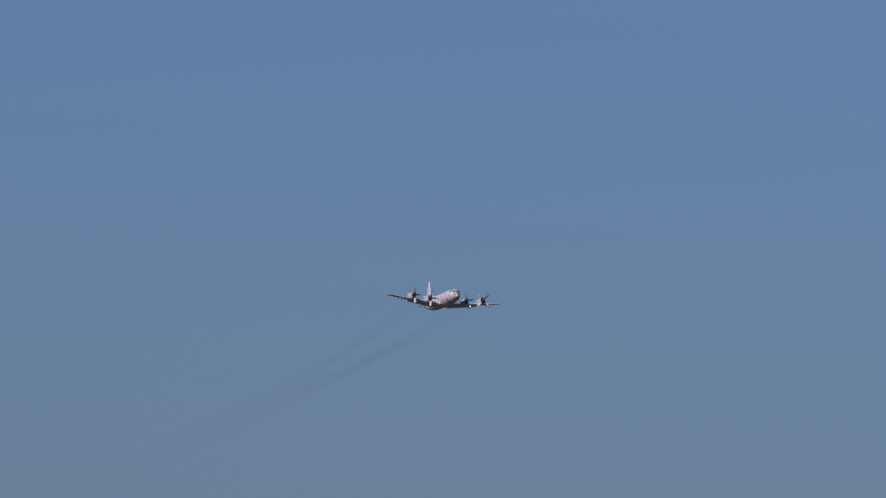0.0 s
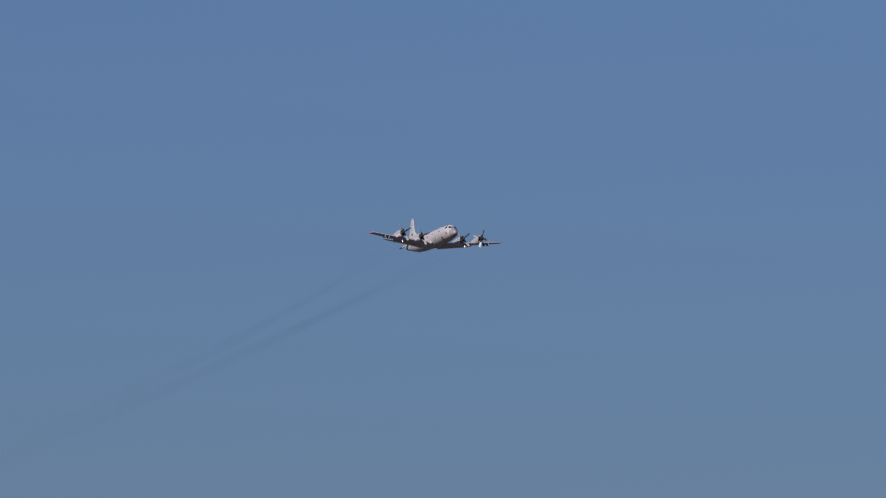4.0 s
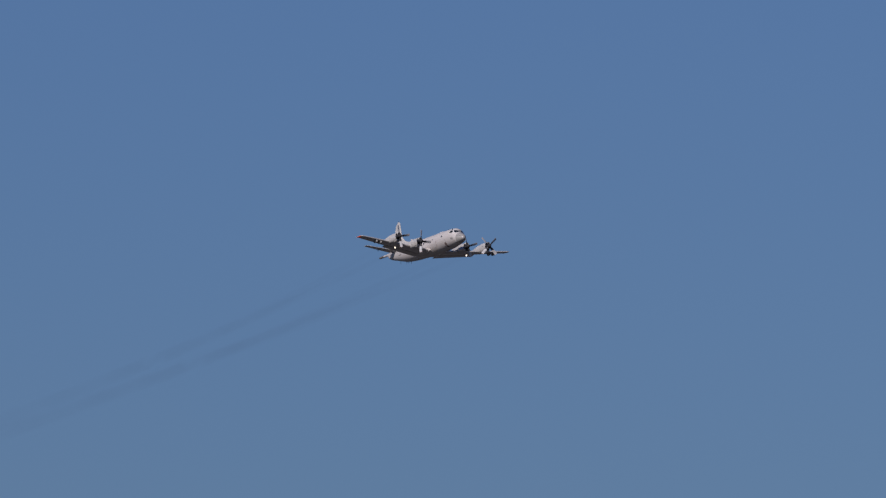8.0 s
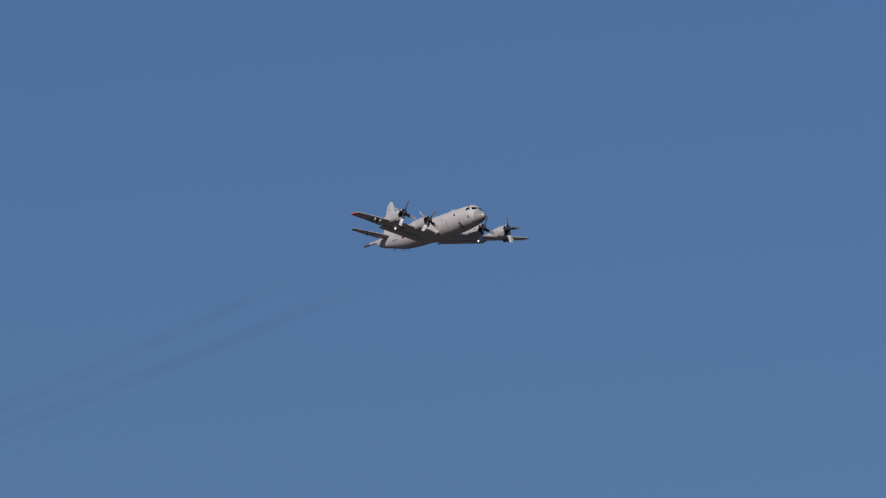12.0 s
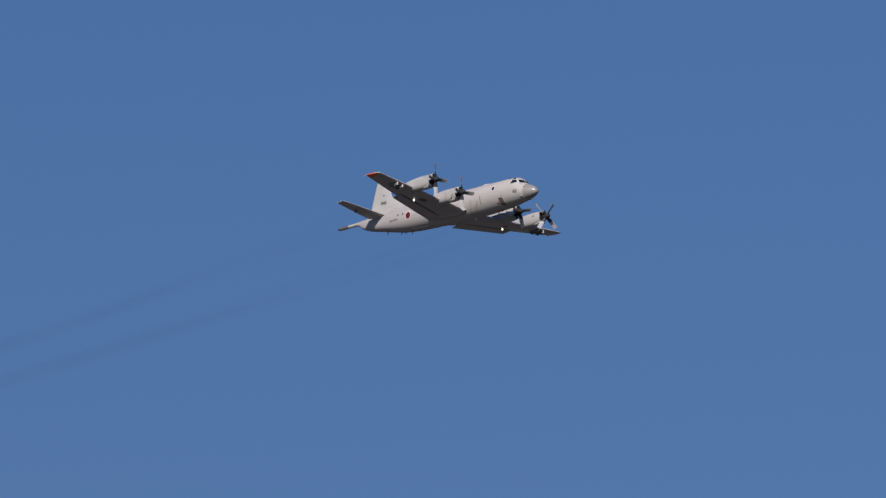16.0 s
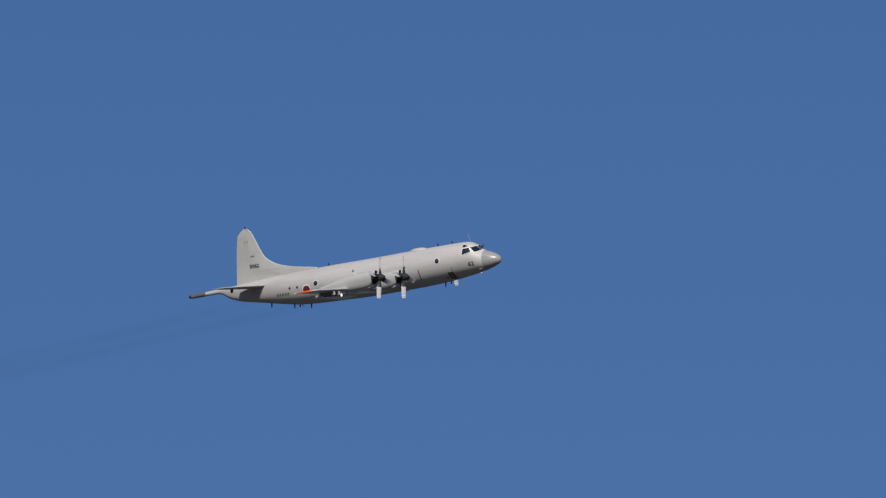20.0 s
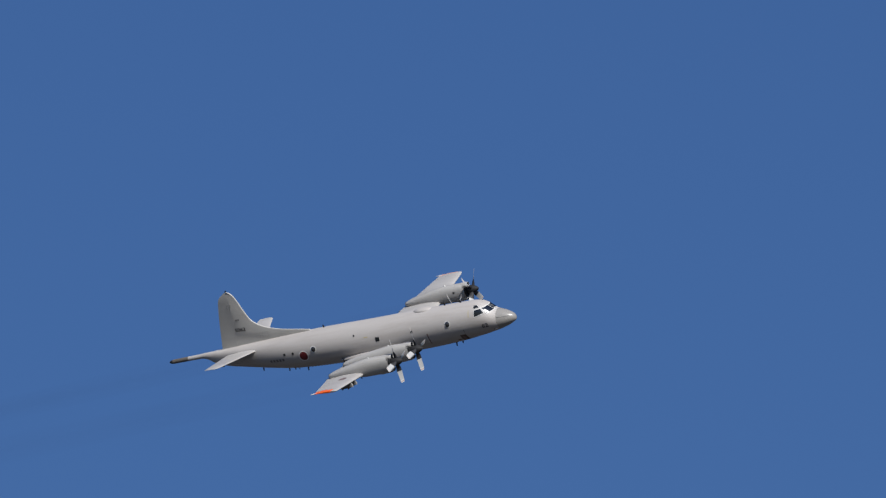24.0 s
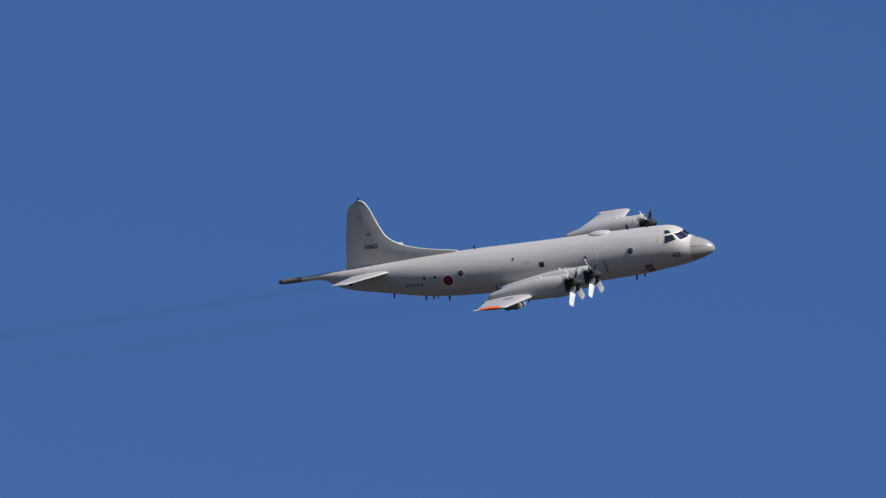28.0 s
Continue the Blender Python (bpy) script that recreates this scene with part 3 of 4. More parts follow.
for side in (-1, 1):
    wing(side)
    # root fairing where the wing leaves the body
    ff = [(11.0, 0.05), (11.6, 0.35), (13.0, 0.50), (15.0, 0.45), (16.6, 0.30), (17.8, 0.04)]
    rg = []
    for s in [11.0 + 6.8 * i / 16 for i in range(17)]:
        w = spline(ff, s)[0]
        rg.append([at(s, side * (1.45 + w * 1.1 * math.cos(a)), -1.22 + w * math.sin(a)) for a in [2 * math.pi * i / 16 for i in range(16)]])
    part("root_fairing", loft(rg), PAINT, plane)

# tail planes
for side in (-1, 1):
    STAB = [(0.2, 25.9, 29.1, 0.73, 0.09), (1.25, 26.2, 29.1, 0.85, 0.09), (6.3, 27.4, 28.85, 1.43, 0.08)]
    sr = []
    for y in (0.2, 1.25, 3, 5, 6.3):
        le, te, z, th = lerp_table(STAB, y)
        sr.append(foil_ring(side * y, le, te, th, False, z=z, c0=0.0, c1=0.66))
    for u in (0.4, 0.8, 1.0):
        sr.append(foil_ring(side * (6.3 + 0.3 * u), 27.4 + 0.35 * u * u, 28.85 - 0.05 * u, 0.09 * (1 - 0.7 * u * u), False, z=1.43 + 0.03 * u, c0=0.0, c1=0.66))
    st = part("tailplane", loft(sr), WING_GREY, plane)
    er = []
    for y in (0.95, 3, 5, 6.3, 6.5):
        le, te, z, th = lerp_table(STAB, min(y, 6.3))
        er.append(foil_ring(side * y, le, te, th * (1 if y < 6.4 else 0.5), False, z=z + (y - min(y, 6.3)) * 0.1, c0=0.68, c1=1.0))
    part("elevator", loft(er), WING_GREY, st)
    hinge = loft([foil_ring(1.08 - 0.02, 27.95, 28.35, 0.16, True, k=6), foil_ring(1.08 - 0.36, 28.12, 28.35, 0.16, True, k=6)])
    bmesh.ops.translate(hinge, verts=hinge.verts, vec=(0, side * 3.9, 0))
    part("elevator_mast", hinge, DARK, st, "dark mast under the tailplane")


# ---- engines ----
NACELLE = [(8.72, 0.58, -0.52, 0.50), (8.95, 0.68, -0.66, 0.55), (9.4, 0.72, -0.82, 0.60), (10.4, 0.72, -0.94, 0.64), (11.4, 0.66, -0.95, 0.65), (12.2, 0.56, -0.84, 0.63),
           (13.2, 0.38, -0.66, 0.57), (14.2, 0.18, -0.58, 0.48), (14.9, 0.0, -0.52, 0.40), (15.1, -0.08, -0.48, 0.33)]


def engine(y, z0, dz_aft, aft):
    nac = None
    rings = []
    for s in [8.72 + 6.38 * i / 40 for i in range(41)]:
        t, b, w = spline(NACELLE, s)
        s += aft * max(0.0, s - 12.0) / 3.1
        sink = dz_aft * max(0.0, (s - 11.0) / 4.5)
        c, h = (t + b) / 2 + sink, (t - b) / 2
        ring = []
        for i in range(28):
            a = 2 * math.pi * i / 28
            ca, sa = math.cos(a), math.sin(a)
            e = 0.82
            ring.append(at(s, y + w * math.copysign(abs(sa) ** e, sa), z0 + c + h * math.copysign(abs(ca) ** e, ca)))
        rings.append(ring)
    nac = part("engine_nacelle", loft(rings), COWL_GREY, plane)

    def tube(s0, s1, r0, r1, dz, squash, k=20):
        return loft([[at(s, y + r * math.sin(2 * math.pi * i / k), z0 + dz + r * squash * math.cos(2 * math.pi * i / k)) for i in range(k)] for s, r in ((s0, r0), (s1, r1))])
    # black ring round the front of the cowling
    cr = []
    for s, g in ((8.68, -0.06), (8.69, 0.008), (8.78, 0.012), (8.86, 0.012), (8.865, -0.01)):
        t, b, w = spline(NACELLE, s)
        c, h = (t + b) / 2, (t - b) / 2
        cr.append([at(s, y + (w + g) * math.copysign(abs(math.sin(a)) ** 0.82, math.sin(a)), z0 + c + (h + g) * math.copysign(abs(math.cos(a)) ** 0.82, math.cos(a))) for a in [2 * math.pi * i / 28 for i in range(28)]])
    part("cowl_ring", loft(cr), SPINNER, nac, "black ring at the front of the cowling")
    # air intake above the spinner, oil cooler scoop below
    lip = [(8.56, 0.24), (8.52, 0.265), (8.56, 0.29), (8.9, 0.31), (9.6, 0.26)]
    part("intake_lip", loft([[at(s, y + r * 1.15 * math.sin(2 * math.pi * i / 20), z0 + 0.50 + r * 0.9 * math.cos(2 * math.pi * i / 20)) for i in range(20)] for s, r in lip], caps=(False, True)), COWL_GREY, nac, "air intake lip above the spinner")
    part("intake_mouth", tube(8.58, 8.66, 0.24, 0.21, 0.50, 0.86), DARK, nac, "dark air intake")
    part("cooler_scoop", loft([[at(s, y + r * 1.2 * math.sin(2 * math.pi * i / 16), z0 - 0.66 + d + r * 0.7 * math.cos(2 * math.pi * i / 16)) for i in range(16)] for s, r, d in ((8.66, 0.26, 0.0), (8.9, 0.31, -0.04), (9.8, 0.30, -0.12), (10.9, 0.12, -0.16))]), COWL_GREY, nac)
    part("scoop_mouth", tube(8.645, 8.67, 0.25, 0.25, -0.66, 0.6), DARK, nac, "dark scoop opening")
    part("exhaust_pipe", tube(14.9 + aft, 15.22 + aft, 0.27, 0.24, -0.27 + dz_aft, 0.7), METAL, nac, "scorched exhaust pipe")
    part("exhaust_mouth", tube(15.222 + aft, 15.23 + aft, 0.21, 0.21, -0.27 + dz_aft, 0.7), DARK, nac)
    # small pale vent on top of the cowling, a dark one on its flank
    bm = bmesh.new()
    bmesh.ops.create_uvsphere(bm, u_segments=12, v_segments=8, radius=1, matrix=Matrix.Translation(at(10.9, y, z0 + 0.68)) @ Matrix.Diagonal((0.10, 0.07, 0.13, 1)))
    part("vent", bm, PALE, nac, "small pale vent bulge")
    if y > 0:
        bm = bmesh.new()
        bmesh.ops.create_uvsphere(bm, u_segments=12, v_segments=8, radius=1, matrix=Matrix.Translation(at(9.9, y - 0.59, z0 + 0.10)) @ Matrix.Diagonal((0.12, 0.05, 0.14, 1)))
        part("vent", bm, DARK, nac, "dark flank vent")
    for q, lo, hi in ((8.90, 0.36, 0.58),):
        def flank(a, b):
            t, bb, w = spline(NACELLE, a)
            c, h = (t + bb) / 2, (t - bb) / 2
            x = max(-0.99, min(0.99, (b - c) / h))
            return at(a, y - w * (1 - abs(x) ** (2 / 0.82)) ** 0.41 - 0.012, z0 + b + 0.008)
        part("cowl_slit", patch(flank, [(q, lo), (q + 0.06, lo), (q + 0.09, hi), (q + 0.02, hi)], 4), SLOT, nac, "dark slit in the cowling")
    # cowling joints
    for s in (9.75, 11.2):
        t, b, w = spline(NACELLE, s)
        c, h = (t + b) / 2 + dz_aft * max(0.0, (s - 11.0) / 4.5), (t - b) / 2
        jr = []
        for ss, g in ((s, 0.0), (s, 0.006), (s + 0.03, 0.006), (s + 0.03, 0.0)):
            jr.append([at(ss, y + (w + g) * math.copysign(abs(math.sin(a)) ** 0.82, math.sin(a)), z0 + c + (h + g) * math.copysign(abs(math.cos(a)) ** 0.82, math.cos(a))) for a in [2 * math.pi * i / 28 for i in range(28)]])
        part("cowling_joint", loft(jr, caps=(False, False)), JOINT, nac)
    return nac


def propeller(y, z0):
    """Hub with spinner and four blades; it turns about its own x axis."""
    prof = [(-0.50, 0.38), (-0.35, 0.41), (0.0, 0.40), (0.2, 0.36), (0.42, 0.26), (0.6, 0.13), (0.68, 0.02)]
    hub = part("propeller", loft([[Vector((x, r * math.cos(2 * math.pi * i / 24), r * math.sin(2 * math.pi * i / 24))) for i in range(24)] for x, r in prof]), SPINNER, plane,
               "black spinner with four pale blades", m=Matrix.Translation(at(8.25, y, z0)))
    for q in range(4):
        bm = bmesh.new()
        rows = []
        stations = [(0.30, 0.32, 0.24, 58), (0.55, 0.42, 0.18, 52), (0.80, 0.48, 0.09, 45), (0.95, 0.49, 0.05, 40), (1.1, 0.46, 0.034, 36), (1.5, 0.47, 0.022, 29), (1.8, 0.46, 0.016, 25), (1.92, 0.455, 0.015, 24), (1.97, 0.44, 0.014, 23), (2.06, 0.36, 0.01, 23)]
        for r, chord, th, beta in stations:
            b = radians(beta)
            # along the chord: towards the motion and forwards
            along = Vector((math.sin(b), -math.cos(b), 0))
            face = Vector((math.cos(b), math.sin(b), 0))
            ring = []
            for u, f in ((-0.5, 0.0), (-0.2, 0.55), (0.15, 0.9), (0.4, 0.6), (0.5, 0.0), (0.4, -0.25), (0.1, -0.3), (-0.2, -0.2)):
                ring.append(bm.verts.new(along * (u * chord) + face * (f * th) + Vector((0, 0, r))))
            rows.append(ring)
        for i, (a, b) in enumerate(zip(rows, rows[1:])):
            for j in range(8):
                fc = bm.faces.new((a[j], a[(j + 1) % 8], b[(j + 1) % 8], b[j]))
                fc.material_index = (2 if i == 0 else 0) if j < 4 else 1
                if i == 7:
                    fc.material_index = 4
                elif i >= 6:
                    fc.material_index = 3
                if i < 3:
                    fc.material_index = 2
        bm.faces.new(rows[0])
        bm.faces.new(rows[-1]).material_index = 3
        part("blade", bm, [BLADE, BLADE_BACK, DARK, TIP_WHITE, TIP_RED], hub, m=Matrix.Rotation(radians(90 * q), 4, "X"))
    return hub


PROPS = []
for y, z0, dz, aft in ((-9.14, 0.18, -0.08, 0.0), (-4.78, -0.33, -0.06, 0.6), (4.78, -0.33, -0.06, 0.6), (9.14, 0.18, -0.08, 0.0)):
    engine(y, z0, dz, aft)
    PROPS.append(propeller(y, z0))

# ---- windows, doors and markings ----
for side in (-1, 1):
    S = lambda a, b, o=0.012: body_side(a, b, side, o)
    Fr = lambda a, b, o=0.012: body_front(side * a, b, o)
    lift = 0.008
    for f, q in ((Fr, [(0.03, 0.92), (0.17, 0.91), (0.17, 1.28), (0.03, 1.29)]), (Fr, [(0.24, 0.86), (0.97, 0.80), (0.88, 1.29), (0.24, 1.30)]),
                 (S, [(3.40, 0.74), (2.54, 0.88), (2.80, 1.26), (3.38, 1.26)]), (S, [(3.42, 1.39), (2.94, 1.40), (3.12, 1.56), (3.44, 1.62)])):
        # a pale frame with the pane proud of it
        cx, cy = sum(p[0] for p in q) / 4, sum(p[1] for p in q) / 4
        big = [(cx + (p[0] - cx) * 1.18, cy + (p[1] - cy) * 1.26) for p in q]
        lift += 0.003
        fr = part("cockpit_window", patch(lambda a, b: f(a, b, lift), big, 6), PALE, plane, "cockpit window with a pale frame")
        part("pane", patch(lambda a, b: f(a, b, 0.034), q, 6), SKY_GLASS if f is Fr else GLASS, fr, "glass pane full of sky" if f is Fr else "dark glass pane")
    part("rescue_line", patch(S, [(3.98, 0.80), (3.93, 0.80), (3.91, 1.35), (3.96, 1.35)], 6), YELLOW, plane, "thin yellow rescue line")
    # bulged observation windows
    for s, z in ((20.05, 0.28), (6.13, 0.54)):
        ring = part("observation_window", skin_disc(S, s, z, 0.31), PALE, plane, "bulged round observation window")
        part("pane", skin_disc(lambda a, b: S(a, b, 0.02 + 0.09 * max(0.0, 1 - ((a - s) ** 2 + (b - z) ** 2) / 0.06)), s, z, 0.235, k=32, rings=7), BUBBLE, ring, "bulged clear pane")
    part("cabin_window", patch(S, [(13.60, 0.06), (13.20, 0.06), (13.20, 0.44), (13.60, 0.44)]), GLASS, plane, "square cabin window")
    for s, z, r in ((23.15, 0.17, 0.12), (22.25, 0.16, 0.12), (15.75, 0.86, 0.09), (9.85, 0.40, 0.12)):
        part("port_hole", skin_disc(S, s, z, r), DARK, plane, "small dark port")
    roundel(S, 21.2, -0.2, 0.50, "side of the body")
    # unreadable lettering on the rear body
    for i in range(5):
        s = 24.85 - 0.33 * i
        mark = patch(S, [(s, -0.44), (s - 0.21, -0.44), (s - 0.21, -0.20), (s, -0.20)], 2)
        part("lettering", mark, DIM_INK, plane, "dark unreadable lettering")
    part("radome_stripe", patch(lambda a, b: S(a, b, 0.008), [(1.55, 0.18), (1.55, 0.22), (0.50, 0.06), (0.50, 0.03)], 8), FAINT_DARK, plane, "thin dark stripe on the radome")
    part("propeller_line", patch(S, [(8.34, -1.05), (8.26, -1.05), (8.30, 0.0), (8.38, 0.0)], 8), WARN, plane, "dark red propeller warning line")
    part("access_hatch", patch(S, [(5.30, -1.45), (4.66, -1.45), (4.70, -0.72), (5.30, -0.72)], 6), HATCH, plane, "dark brown open hatch")
    part("hatch_panel", patch(lambda a, b: S(a, b, 0.02), [(5.12, -1.30), (4.86, -1.30), (4.88, -0.88), (5.12, -0.88)], 4), DULL_RED, plane, "brown panel inside the hatch")
    part("warning_mark", patch(S, [(5.75, -1.28), (5.42, -1.30), (5.42, -1.20), (5.75, -1.18)], 3), WARN, plane, "dark red warning mark beside the hatch")
    part("hatch_track", patch(S, [(4.72, -0.66), (4.68, -0.66), (4.70, -0.18), (4.74, -0.18)], 4), FAINT_DARK, plane, "thin dark track above the hatch")
    tube = loft([[body_side(s, -0.82, side, 0.065) + Vector((0, r * math.cos(a), r * math.sin(a))) for a in [2 * math.pi * i / 10 for i in range(10)]] for s, r in ((1.68, 0.01), (1.75, 0.02), (2.02, 0.024))])
    pitot = part("pitot_probe", tube, COWL_GREY, plane, "small grey pitot probe beside the radome")
    part("stem", loft([[body_side(s, -0.82, side, o) + Vector((0, 0, dz)) for s, dz in ((1.96, -0.03), (2.05, -0.03), (2.05, 0.03), (1.96, 0.03))] for o in (-0.01, 0.06)]), DARK, pitot)
    part("door_mark", patch(S, [(14.75, 0.55), (14.35, 0.55), (14.35, 0.62), (14.75, 0.62)], 2), YELLOW, plane, "yellow rescue mark")


def numerals(text, size, f, s0, z0, run, side, what):
    """Numerals laid on a skin, from a plane text turned into a mesh."""
    cu = bpy.data.curves.new(text, "FONT")
    cu.body, cu.size, cu.align_x, cu.resolution_u = text, size, "CENTER", 4
    cu.offset = 0.03 * size
    tmp = bpy.data.objects.new(text, cu)
    scene.collection.objects.link(tmp)
    me = bpy.data.meshes.new_from_object(tmp.evaluated_get(bpy.context.evaluated_depsgraph_get()))
    bpy.data.objects.remove(tmp)
    bm = bmesh.new()
    bm.from_mesh(me)
    bmesh.ops.triangulate(bm, faces=bm.faces)
    for v in bm.verts:
        # read from the side: on the right flank the nose lies to the reader's right
        v.co = f(s0 + v.co.x * side * run, z0 + v.co.y)
    return part("numerals", bm, INK, plane, what, smooth=False)


def fin_skin(s, z, side, off=0.012):
    le, te, hf, th = fin_shape(z)
    x = min(1.0, max(0.0, (s - le) / (te - le)))
    return at(s, side * (fin_half(x, te - le, th) + 0.004 + off), z)


for side in (-1, 1):
    part("fin_panel", skin_frame(lambda a, b: fin_skin(a, b, side, 0.02), 25.45, 1.72, 24.85, 2.22, 0.025), PANEL_LINE, plane, "thin joint round a fin panel")
    part("fin_panel", skin_frame(lambda a, b: fin_skin(a, b, side, 0.02), 26.1, 1.75, 25.7, 2.2, 0.02), FAINT, plane, "thin joint round a fin panel")
    numerals("5062", 0.46, lambda a, b: fin_skin(a, b, side, 0.03), 27.5, 2.64, 1.2, side, "dark serial numerals on the fin")
    numerals("62", 0.54, lambda a, b: body_side(a, b, side), 2.66, -0.42, 1.15, side, "dark numerals on the nose")
    for s in (27.72, 27.58, 27.44):
        part("fin_mark", patch(lambda a, b: fin_skin(a, b, side, 0.026), [(s, 3.68), (s - 0.11, 3.68), (s - 0.11, 3.83), (s, 3.83)], 3), DIM_INK, plane, "faint grey mark on the fin")
    # an unreadable badge, left as plain strokes
    for q in ([(28.18, 4.86), (28.13, 4.86), (28.13, 5.28), (28.18, 5.28)], [(28.13, 5.23), (27.98, 5.23), (27.98, 5.28), (28.13, 5.28)], [(27.94, 4.82), (27.88, 4.84), (27.72, 5.28), (27.78, 5.28)], [(27.93, 5.23), (27.78, 5.23), (27.78, 5.28), (27.93, 5.28)]):
        part("fin_mark", patch(lambda a, b: fin_skin(a, b, side, 0.026), q, 3), FIN_BADGE, plane, "faint grey mark on the fin")


# ---- aerials and bulges ----
def blade_aerial(s, z, height, chord, lean=0.3, material=DARK, y=0.0):
    up = 1 if height > 0 else -1
    bm = loft([foil_ring(z - 0.05 * up, s, s + chord, 0.14, True, k=6), foil_ring(z + height, s + abs(height) * lean, s + abs(height) * lean + chord * 0.7, 0.12, True, k=6)])
    bmesh.ops.translate(bm, verts=bm.verts, vec=(0, y, 0))
    return part("aerial", bm, material, plane, "small dark blade aerial")


for s in (6.55, 4.95, 19.1):
    blade_aerial(s, spline(BODY, s)[0], 0.27, 0.18)
for s, h in ((26.3, -0.42), (23.75, -0.38), (23.15, -0.26), (21.85, -0.42), (6.5, -0.42), (5.85, -0.28)):
    blade_aerial(s, spline(BODY, s)[1], h, 0.17, 0.25)
blade_aerial(23.0, spline(BODY, 23.0)[1], -0.30, 0.10, -0.75)
blade_aerial(17.25, -1.36, 0.46, 0.12, 0.15, DARK, -1.74)
for y in (-9.14, 9.14):
    blade_aerial(12.0, -0.62, -0.30, 0.16, 0.3, DARK, y)
blade_aerial(27.75, 6.47, 0.2, 0.2, 0.2)
bm = bmesh.new()
bmesh.ops.create_uvsphere(bm, u_segments=28, v_segments=14, radius=1.0, matrix=Matrix.Translation(at(8.95, 0, 1.74)) @ Matrix.Diagonal((0.95, 0.55, 0.27, 1)))
part("dome", bm, PAINT, plane, "low satellite aerial dome")
# launch tubes in rows along the belly, each with a low dark-mouthed collar
tube_mesh = None
for i in range(12):
    for j in range(4):
        s, y = 17.9 + 0.30 * i, 0.34 * (j - 1.5)
        t, b, w = spline(BODY, s)
        c, h = (t + b) / 2, (t - b) / 2
        z = c - h * math.sqrt(1 - (y / w) ** 2)
        if tube_mesh is None:
            cap = loft([[Vector((r * math.cos(a), r * math.sin(a), d)) for a in [2 * math.pi * q / 12 for q in range(12)]] for r, d in ((0.10, 0.03), (0.095, -0.012), (0.075, -0.012), (0.07, 0.01))])
            tube_mesh = part("launch_tube", cap, WING_GREY, plane, "round launch tube in the belly")
            tube_mesh.location = at(s, y, z)
        else:
            ob = new("launch_tube", tube_mesh.data)
            ob.parent, ob.location = plane, at(s, y, z)
            tagged(ob, "round launch tube in the belly")
bm = bmesh.new()
bmesh.ops.create_uvsphere(bm, u_segments=12, v_segments=8, radius=0.15, matrix=Matrix.Translation(at(11.3, 0.55, -1.84)))
part("beacon", bm, WHITE, plane, "white beacon under the belly")

# ---- exhaust smoke, in straight pieces that follow the flight path ----
SMOKE_PIECES = []
PIECE = 1.0                      # seconds of flight to a piece
SPEED = 113.0


def smoke_piece(k):
    """The exhaust that the engines left between k and k + 1 seconds ago, one mesh; x forward, its middle at the origin."""
    bm = bmesh.new()
    lay = bm.verts.layers.float.new("soot_amount")
    place = bm.verts.layers.float_vector.new("trail_place")
    length = SPEED * PIECE
    if k < 2:       # four plumes, which soon run together into two
        plumes = [(-9.14, 0.0, 0.55, 1.0), (-4.78, 0.0, 0.6, 1.0), (4.78, 0.0, 0.75, 1.0), (9.14, 0.0, 0.75, 1.0)]
    else:
        plumes = [(y, q, f, g) for y, f in ((-6.96, 0.55), (6.96, 0.75)) for q, g in ((0.0, 1.25), (0.3, 0.6))]
    for y, q, strength, girth in plumes:
        rows = []
        for i in range(17):
            u = i / 16
            age = (k + 1 - u) * PIECE
            r = girth * (0.45 + 0.80 * age ** 0.8)
            fall = -0.35 - 0.3 * age - 9.5 * (1 - math.exp(-age / 1.15))
            mid = math.copysign(6.96, y)
            yy = mid * (0.25 + 0.75 * math.exp(-age / 1.3)) + (y - mid) * math.exp(-age / 0.5)
            wob = noise.noise_vector(Vector((age * 0.9, y, 3.0))) * 0.35 * r / girth
            fade = strength * min(1.0, age + 0.3) * math.exp(-age / (1.25 if y < 0 else 1.4))
            ring = []
            for j in range(14):
                a = 2 * math.pi * j / 14
                lump = 1 + 0.22 * noise.noise(Vector((age * 3.0, math.sin(a) + y, math.cos(a) + q)))
                v = bm.verts.new((length * (u - 0.5), yy + wob.y + r * lump * math.sin(a), fall + wob.z + r * lump * math.cos(a)))
                v[place] = (age * SPEED, y + r * math.sin(a), r * math.cos(a))
                v[lay] = 0.082 * fade * abs(math.sin(a)) ** 1.6
                ring.append(v)
            rows.append(ring)
        for a, b in zip(rows, rows[1:]):
            for j in range(14):
                bm.faces.new((a[j], a[(j + 1) % 14], b[(j + 1) % 14], b[j]))
    ob = part("exhaust_smoke", bm, SMOKE)
    return tagged(ob, "thin dark exhaust smoke trailing behind the aircraft", "smoke", "exhaust smoke", "stuff")


for k in range(12):
    SMOKE_PIECES.append(smoke_piece(k))


# ---- movement ----
def flight_at(t):
    """Place and bank on the flight path; before the start the path runs on straight."""
    if t <= 0:
        a, b = FLIGHT[0], FLIGHT[2]
        d = (Vector(b[1:4]) - Vector(a[1:4])).normalized() * SPEED
        p = Vector(a[1:4]) + d * t
        return p, a[4]
    for a, b in zip(FLIGHT, FLIGHT[1:]):
        if t <= b[0]:
            break
    u = (t - a[0]) / (b[0] - a[0])
    return Vector(a[1:4]).lerp(Vector(b[1:4]), u), a[4] + (b[4] - a[4]) * u


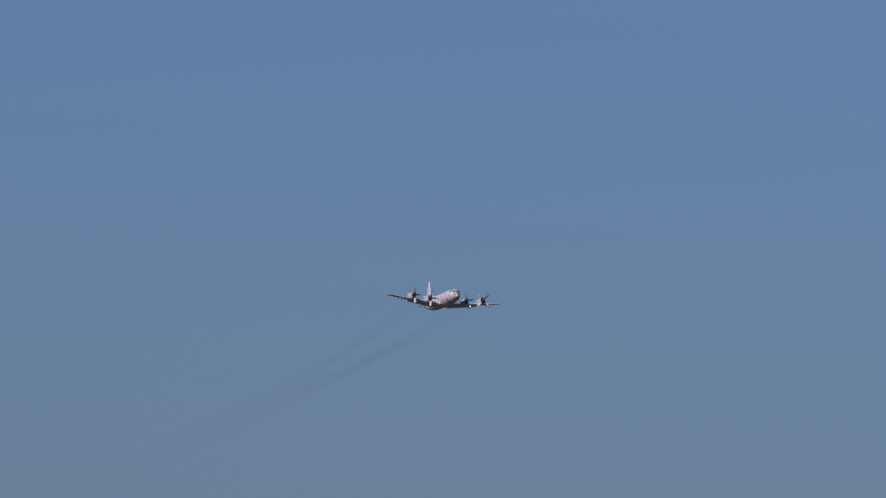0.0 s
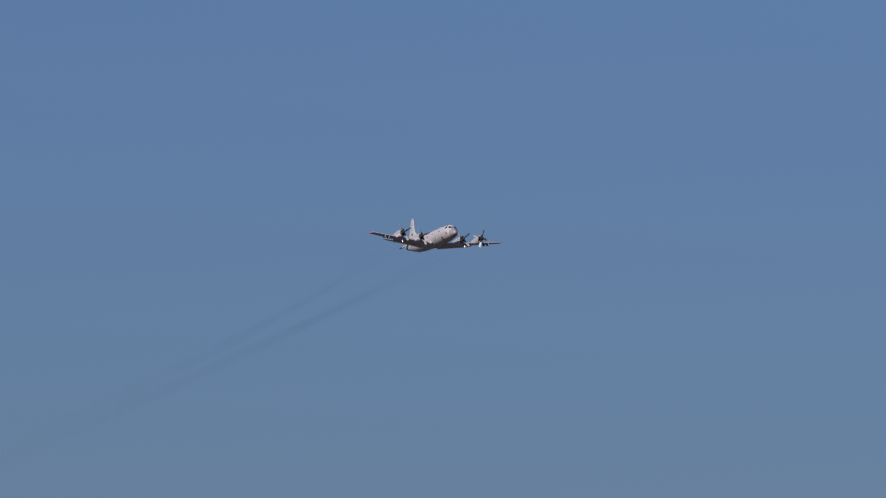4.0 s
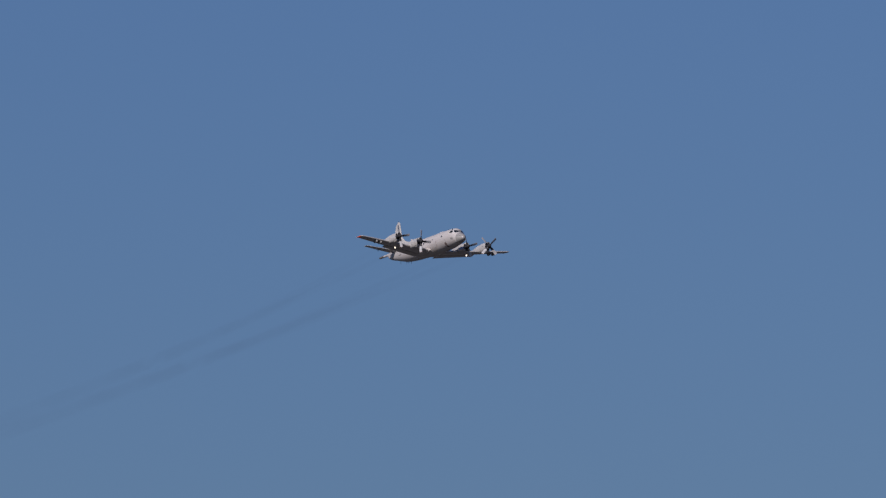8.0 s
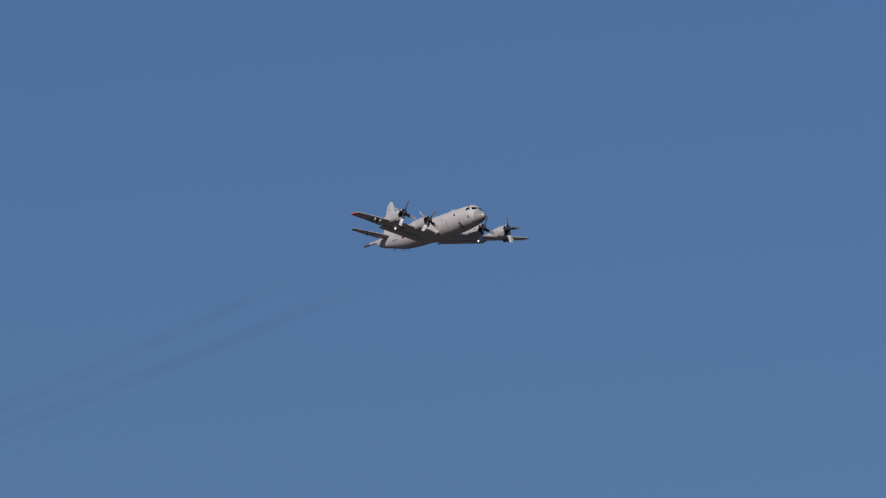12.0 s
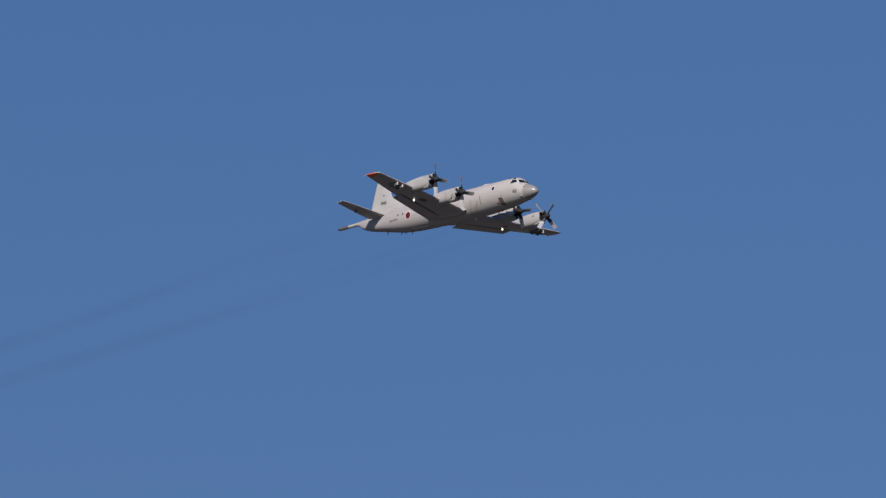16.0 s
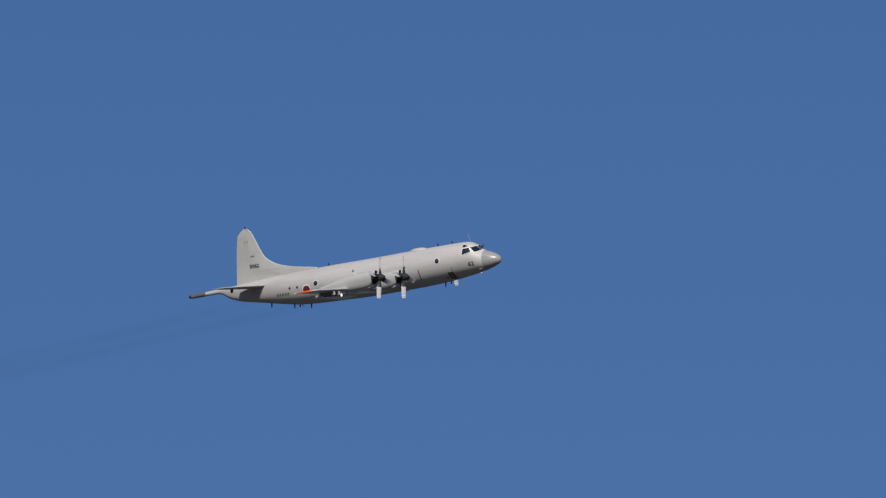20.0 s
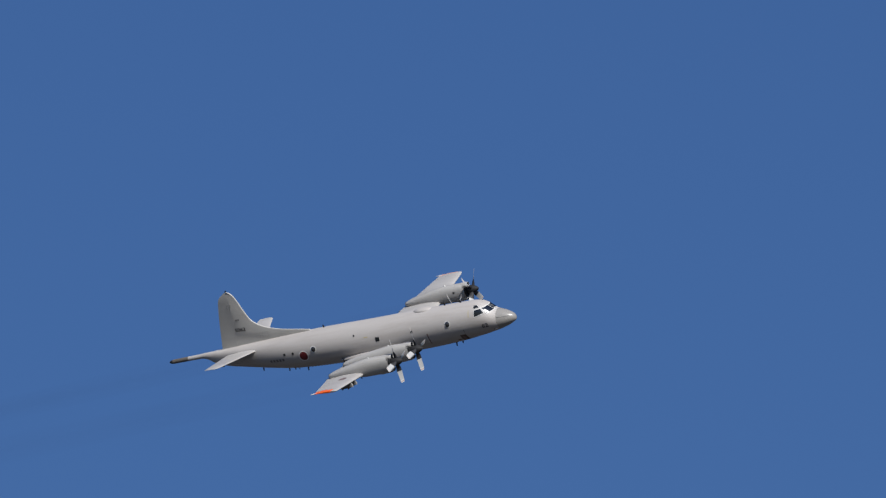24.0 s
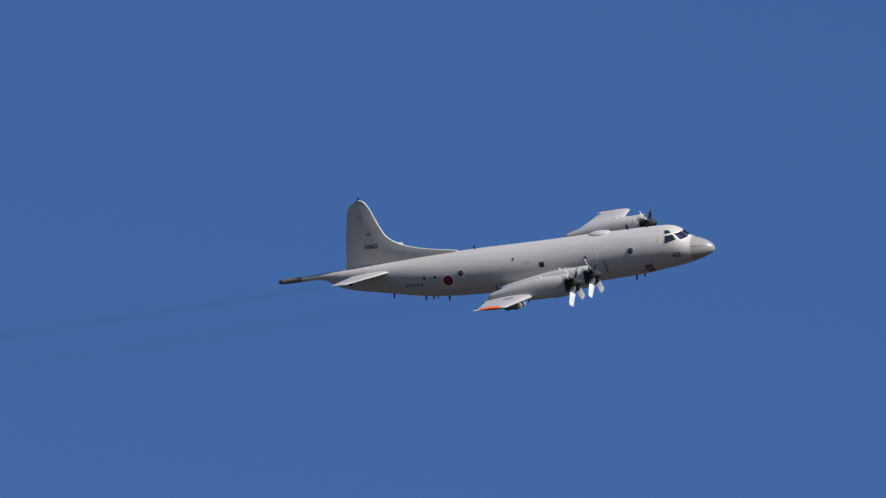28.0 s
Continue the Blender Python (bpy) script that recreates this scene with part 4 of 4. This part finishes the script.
def motions():
    walk(plane, [(t, pose(x, y, z, rx, ry, rz)) for t, x, y, z, rx, ry, rz in FLIGHT])
    # the propellers turn clockwise as seen from behind
    # blade angles of the four, in degrees past upright, once a second or so
    TIMES = [0, 1, 2, 3, 6, 7, 8, 9, 10, 11, 12, 15, 16, 17, 18, 19, 20, 21, 22, 25, 26, 27, 28]
    RIGHT_OUTER = [3, 77, 65, 35, 27, 26, 12, 74, 62, 65, 72, 32, 8, 7, 88, 82, 67, 47, 29, 78, 46, 43, 42]
    RIGHT_INNER = [87, 65, 61, 29, 25, 11, 0, 68, 51, 55, 58, 23, 9, 5, 86, 83, 72, 41, 17, 81, 42, 40, 39]
    LEFT_INNER = [17, 86, 72, 46, 43, 33, 20, 88, 69, 70, 74, 35, 21, 30, 20, 20, 87, 67, 49, 8, 66, 63, 62]
    LEFT_OUTER = [47, 25, 9, 77, 79, 59, 48, 29, 11, 16, 13, 73, 59, 60, 41, 34, 19, 85, 71, 30, 52, 51, 51]
    for hub, phases in zip(PROPS, (RIGHT_OUTER, RIGHT_INNER, LEFT_INNER, LEFT_OUTER)):
        base = hub.matrix_basis.copy()
        angle, rows = float(phases[0]), []
        for t0, t1, p0, p1 in zip(TIMES, TIMES[1:], phases, phases[1:]):
            steps = (t1 - t0) * 10
            turn = (p1 - p0) % 90
            turn += 90 * round((72.0 * steps - turn) / 90)
            rows += [((t0 * 10 + q) / 10, base @ pose(0, 0, 0, angle + turn * q / steps)) for q in range(steps)]
            angle += turn
        rows.append((28.0, base @ pose(0, 0, 0, angle)))
        walk(hub, rows)
    # each piece of smoke rides where the aircraft was some seconds before
    for k, ob in enumerate(SMOKE_PIECES):
        rows = []
        for q in range(57):
            t = q / 2
            m = t - (k + 0.5) * PIECE
            bank = flight_at(m)[1]
            a, b = flight_at(m + 0.5 * PIECE)[0], flight_at(m - 0.5 * PIECE)[0]
            d = (a - b).normalized()
            rows.append((t, Matrix.Translation((a + b) / 2) @ d.to_track_quat("X", "Z").to_matrix().to_4x4() @ pose(0, 0, 0, bank)))
        walk(ob, rows)


motions()
